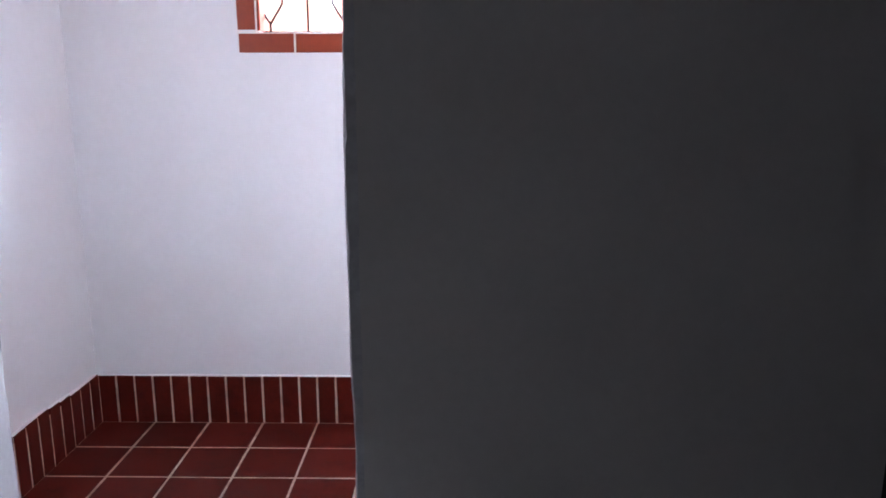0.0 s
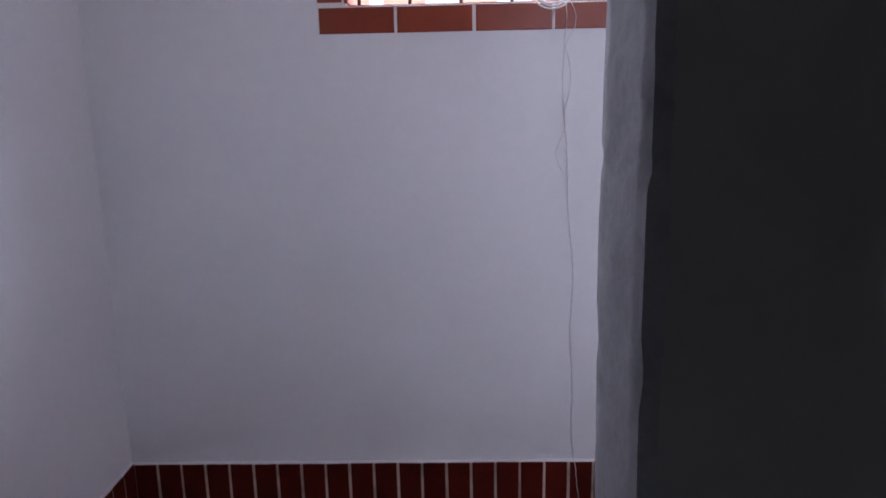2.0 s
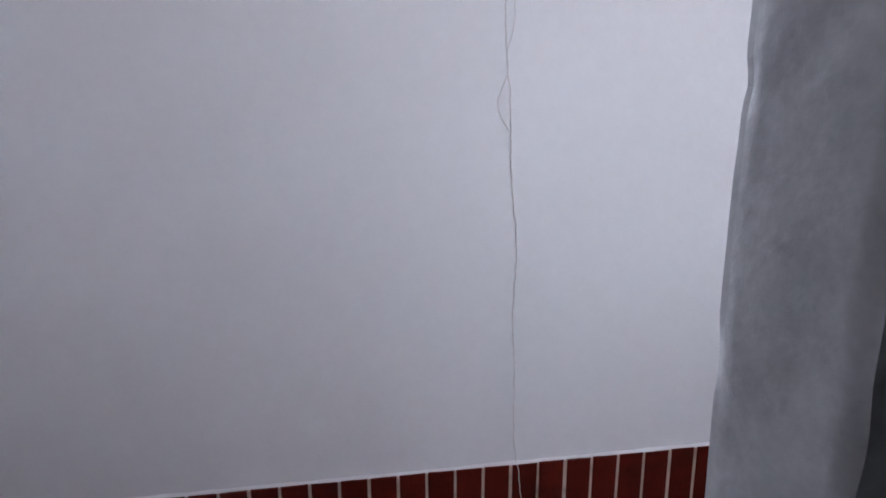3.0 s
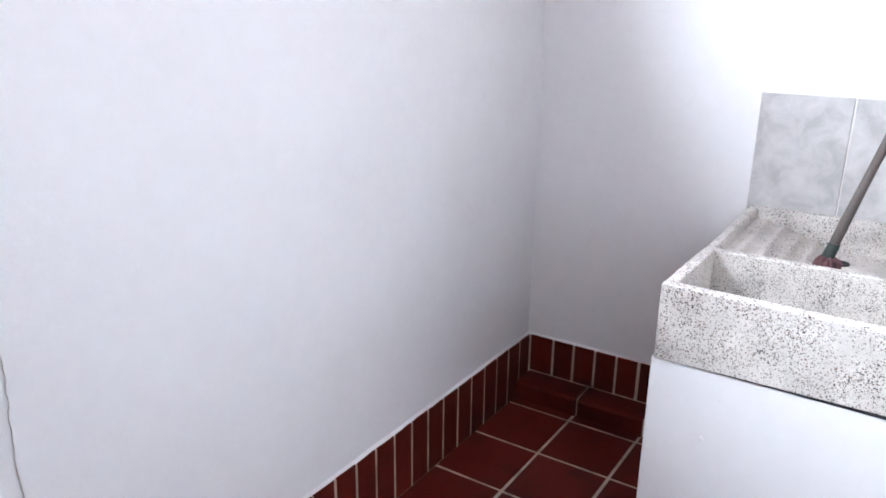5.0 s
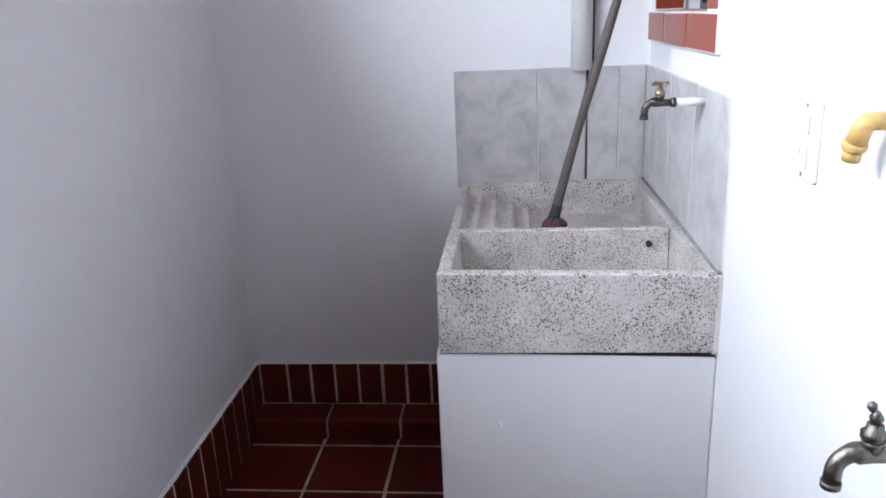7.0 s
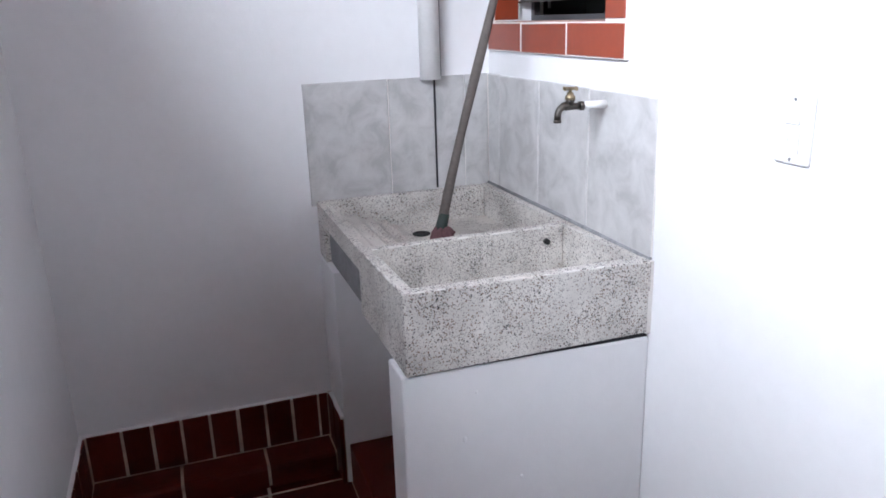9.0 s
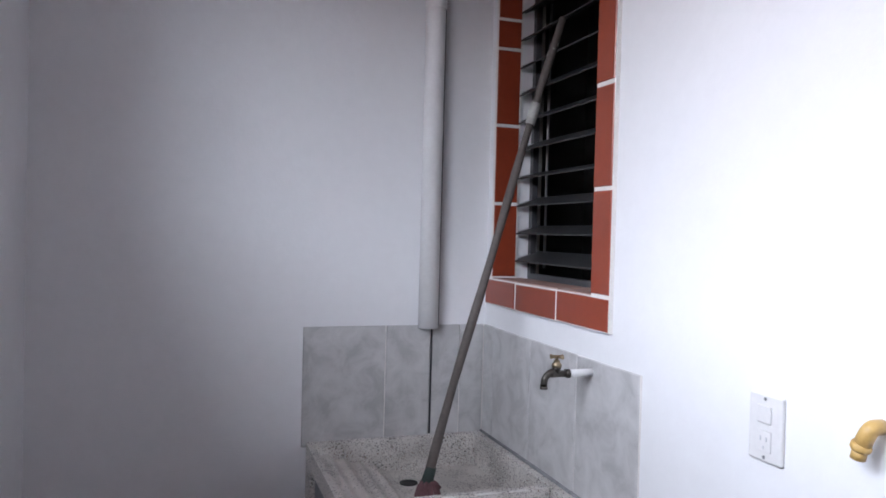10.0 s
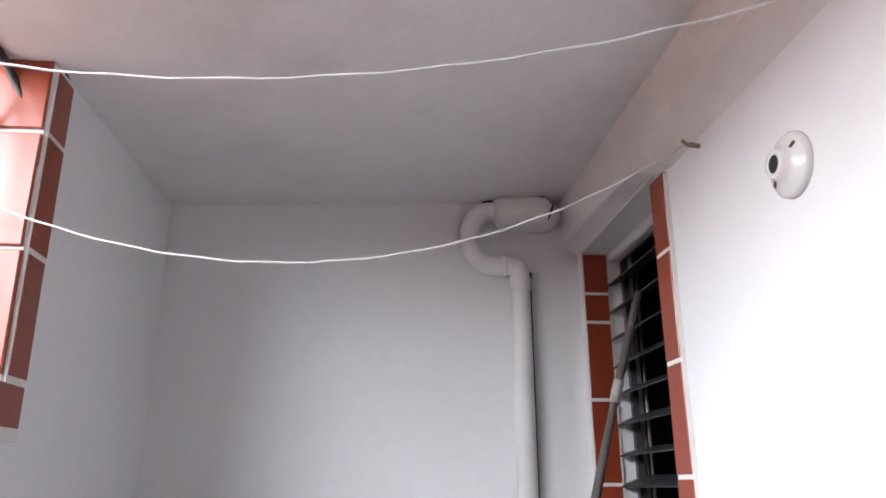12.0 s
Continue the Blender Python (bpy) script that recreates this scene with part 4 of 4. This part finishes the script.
def make_curb():
    bed = structure("curb", boxes((CURB_X + 0.012, -0.001, SY + 0.016, NORTH - 0.014, -0.005, CURB_H - 0.008)), GROUT, "grouted core of the low red clay kerb along the wall")
    y = NORTH - 0.016
    while y > SY + 0.05:
        y0 = max(y - TILE, SY + 0.018)
        bm = bmesh.new()
        prof = [(-0.002, CURB_H - 0.012), (-0.002, CURB_H), (CURB_X + 0.016, CURB_H), (CURB_X + 0.006, CURB_H - 0.004), (CURB_X, CURB_H - 0.014), (CURB_X - 0.002, 0.001), (CURB_X + 0.012, 0.001), (CURB_X + 0.014, CURB_H - 0.012)]
        a = [bm.verts.new((px, y - 0.005, pz)) for px, pz in prof]
        b = [bm.verts.new((px, y0 + 0.005, pz)) for px, pz in prof]
        for i in range(len(prof)):
            j = (i + 1) % len(prof)
            bm.faces.new((a[i], a[j], b[j], b[i]))
        bm.faces.new(a)
        bm.faces.new(b[::-1])
        part("kerb_tile", bm, CLAY, bed)
        y -= TILE
    return bed


make_curb()


def caulk(p, q, inward):
    """An uneven paint-filled bead along the top of a baseboard, from p to q; inward points from the wall into the place."""
    p, q, inward = Vector(p), Vector(q), Vector(inward)
    n = max(int((q - p).length / 0.03), 4)
    bm = bmesh.new()
    rows = []
    for i in range(n + 1):
        c = p.lerp(q, i / n)
        w = 0.0125 + 0.0035 * noise.noise(c * 22)
        h = 0.005 + 0.004 * noise.noise(c * 17 + Vector((3, 1, 2)))
        rows.append([bm.verts.new(c + inward * 0.0006 + Vector((0, 0, -0.003))), bm.verts.new(c + inward * w + Vector((0, 0, -0.003))), bm.verts.new(c + inward * (w - 0.001) + Vector((0, 0, 0.002))), bm.verts.new(c + inward * 0.0006 + Vector((0, 0, h)))])
    for a, b2 in zip(rows, rows[1:]):
        for k in range(4):
            f = bm.faces.new((a[k], a[(k + 1) % 4], b2[(k + 1) % 4], b2[k]))
    bm.faces.new(rows[0])
    bm.faces.new(rows[-1][::-1])
    return structure("trim_caulk", bm, WHITE, "uneven white bead above the red clay baseboard")


caulk((WEST, NORTH, BASE_H), (0, NORTH, BASE_H), (0, -1, 0))
caulk((WEST, 0, 0.268), (WEST, 0.93, 0.268), (1, 0, 0))
caulk((WEST, 0.93, 0.268), (WEST, 1.12, 0.250), (1, 0, 0))
caulk((WEST, 1.12, 0.247), (WEST, NORTH - 0.014, 0.246), (1, 0, 0))
caulk((0, SY + 0.016, BASE_H), (0, NORTH - 0.014, BASE_H), (-1, 0, 0))
caulk((-0.205, SY, BASE_H), (-0.015, SY, BASE_H), (0, 1, 0))


# trim round the barred window
PITCH = 0.253


def sill_rise(x):
    # the lower course runs level and then climbs a little towards its east end
    return 0.028 * max(0.0, x + 1.9)


TRIM_T = 2.526
trim_n = structure("trim_window_north", boxes((-2.853, -0.87, NORTH - 0.0055, NORTH - 0.0005, 1.755, WIN_B), (-2.853, WIN_W, NORTH - 0.0055, NORTH - 0.0005, WIN_B, TRIM_T), (WIN_E, -0.87, NORTH - 0.0055, NORTH - 0.0005, WIN_B, TRIM_T)), CEMENT, "white cement bed of the red tile window trim")
x = -2.853
while x < -0.885:
    w = min(PITCH, -0.87 - x)
    tile("trim_tile", w - 0.009, 0.081, 0.012, TRIM, trim_n, Matrix.Translation((x + w / 2, NORTH + 0.005, 1.7935 + sill_rise(x + w / 2))) @ FACE_S)
    x += w
for xc, z0 in ((-2.8105, 1.842), (-0.9125, 1.868)):
    z = z0
    while z < TRIM_T - 0.02:
        h = min(0.251, TRIM_T - z)
        tile("trim_tile", 0.081, h - 0.010, 0.012, TRIM, trim_n, Matrix.Translation((xc, NORTH + 0.005, z + h / 2)) @ FACE_S)
        z += h
for xr, face in ((WIN_E, FACE_W), (WIN_W, FACE_E)):
    side = structure("trim_reveal", boxes((xr - 0.006 if xr == WIN_E else xr, xr if xr == WIN_E else xr + 0.006, NORTH + 0.001, NORTH + 0.149, WIN_B, WIN_T)), CEMENT, "white cement bed of the tiled window reveal")
    z = 1.868 if xr == WIN_E else 1.842
    while z < WIN_T - 0.02:
        h = min(0.251, WIN_T + 0.005 - z)
        tile("trim_tile", 0.149, h - 0.010, 0.012, TRIM, side, Matrix.Translation((xr + (-0.002 if xr == WIN_E else 0.002), NORTH + 0.0755, z + h / 2)) @ face)
        z += h
sill = structure("window_sill", boxes((WIN_W, WIN_E, NORTH + 0.001, NORTH + 0.16, WIN_B - 0.001, WIN_B + 0.0015)), CEMENT, "white cement bed of the red tile sill")
x = WIN_W
while x < WIN_E - 0.02:
    w = min(PITCH, WIN_E - x)
    tile("sill_tile", w - 0.009, 0.15, 0.004, TRIM, sill, Matrix.Translation((x + w / 2, NORTH + 0.078, WIN_B - 0.0005)))
    x += w

# trim round the louvred window
trim_s = structure("trim_window_south", boxes((-0.806, LOU_E + 0.012, 0.0005, 0.0115, 1.342, LOU_B), (-0.806, LOU_W, 0.0005, 0.0115, LOU_B, 2.398)), CEMENT, "white cement bed of the red tile window trim")
for x0, x1 in ((-0.808, -0.535), (-0.535, -0.264), (-0.264, -0.022)):
    tile("trim_tile", x1 - x0 - 0.010, 0.079, 0.012, TRIM, trim_s, Matrix.Translation(((x0 + x1) / 2, 0.002, 1.3835)) @ FACE_N)
z = LOU_B + 0.004
for z1 in (1.689, 1.943, 2.207, 2.407):
    tile("trim_tile", 0.083, z1 - z - 0.010, 0.012, TRIM, trim_s, Matrix.Translation((-0.762, 0.002, (z + z1) / 2)) @ FACE_N)
    z = z1
rev_s = structure("trim_reveal_south", boxes((LOU_E - 0.0105, LOU_E + 0.0005, -0.09, -0.001, LOU_B, LOU_T)), CEMENT, "white cement bed of the tiled window reveal")
z = LOU_B + 0.004
for z1 in (1.675, 1.935, 2.19, 2.288, LOU_T):
    tile("trim_tile", 0.082, z1 - z - 0.010, 0.010, TRIM, rev_s, Matrix.Translation((LOU_E - 0.003, -0.044, (z + z1) / 2)) @ FACE_W)
    z = z1
sill_s = structure("window_sill_south", boxes((LOU_W, LOU_E - 0.015, -0.11, 0.004, LOU_B - 0.001, LOU_B + 0.002)), CEMENT, "white cement bed of the worn tile sill")
SILLT = material("worn_sill_tile", (0.36, 0.22, 0.18), 0.5, 0.2, 12, 100, 0.3, 120, rand=0.3, stain=(0.55, 0.50, 0.47), stain_scale=14)
for x0, x1 in ((-0.72, -0.531), (-0.531, -0.262), (-0.262, -0.05)):
    tile("sill_tile", x1 - x0 - 0.010, 0.108, 0.005, SILLT, sill_s, Matrix.Translation(((x0 + x1) / 2, -0.052, LOU_B)))

# splashback of marbled tiles
SPT = 1.268
spl_e = structure("splashback_east", boxes((-0.005, -0.0005, 0.005, 0.614, ST - 0.02, SPT - 0.001)), CEMENT, "white grout bed of the marbled splashback")
ys = (0.615, 0.346, 0.192, 0.092, 0.008)
for a, b in zip(ys, ys[1:]):
    tile("splash_tile", a - b - (0.0045 if b > 0.1 else 0.003), SPT - ST + 0.018, 0.006, MARBLE, spl_e, Matrix.Translation((-0.003, (a + b) / 2 + (0.002 if b > 0.1 else 0), (SPT + ST - 0.018) / 2)) @ FACE_W)
structure("splash_gap", boxes((-0.0085, -0.004, 0.1905, 0.1955, ST, SPT)), SEALANT, "dark open joint between two tiles")
spl_s = structure("splashback_south", boxes((-0.935, -0.001, 0.0005, 0.005, ST - 0.02, SPT - 0.001)), CEMENT, "white grout bed of the marbled splashback")
xs = (-0.936, -0.65, -0.375, -0.10, -0.010)
for a, b in zip(xs, xs[1:]):
    tile("splash_tile", b - a - 0.004, SPT - ST + 0.018, 0.006, MARBLE, spl_s, Matrix.Translation(((a + b) / 2, 0.003, (SPT + ST - 0.018) / 2)) @ FACE_N)

# floor tiles
floor = bpy.data.objects["floor"]
nx = 14
for i in range(nx):
    for j in range(6):
        x, y1 = WEST + 0.004 + TILE * i, NORTH - 0.006 - TILE * j
        x1, y0 = min(x + TILE, -0.005), max(y1 - TILE, WALL_S + 0.02)
        if x1 - x < 0.03:
            continue
        tile("floor_tile", x1 - x - 0.010, y1 - y0 - 0.010, 0.010, CLAY, floor, Matrix.Translation(((x + x1) / 2, (y0 + y1) / 2, -0.010)))
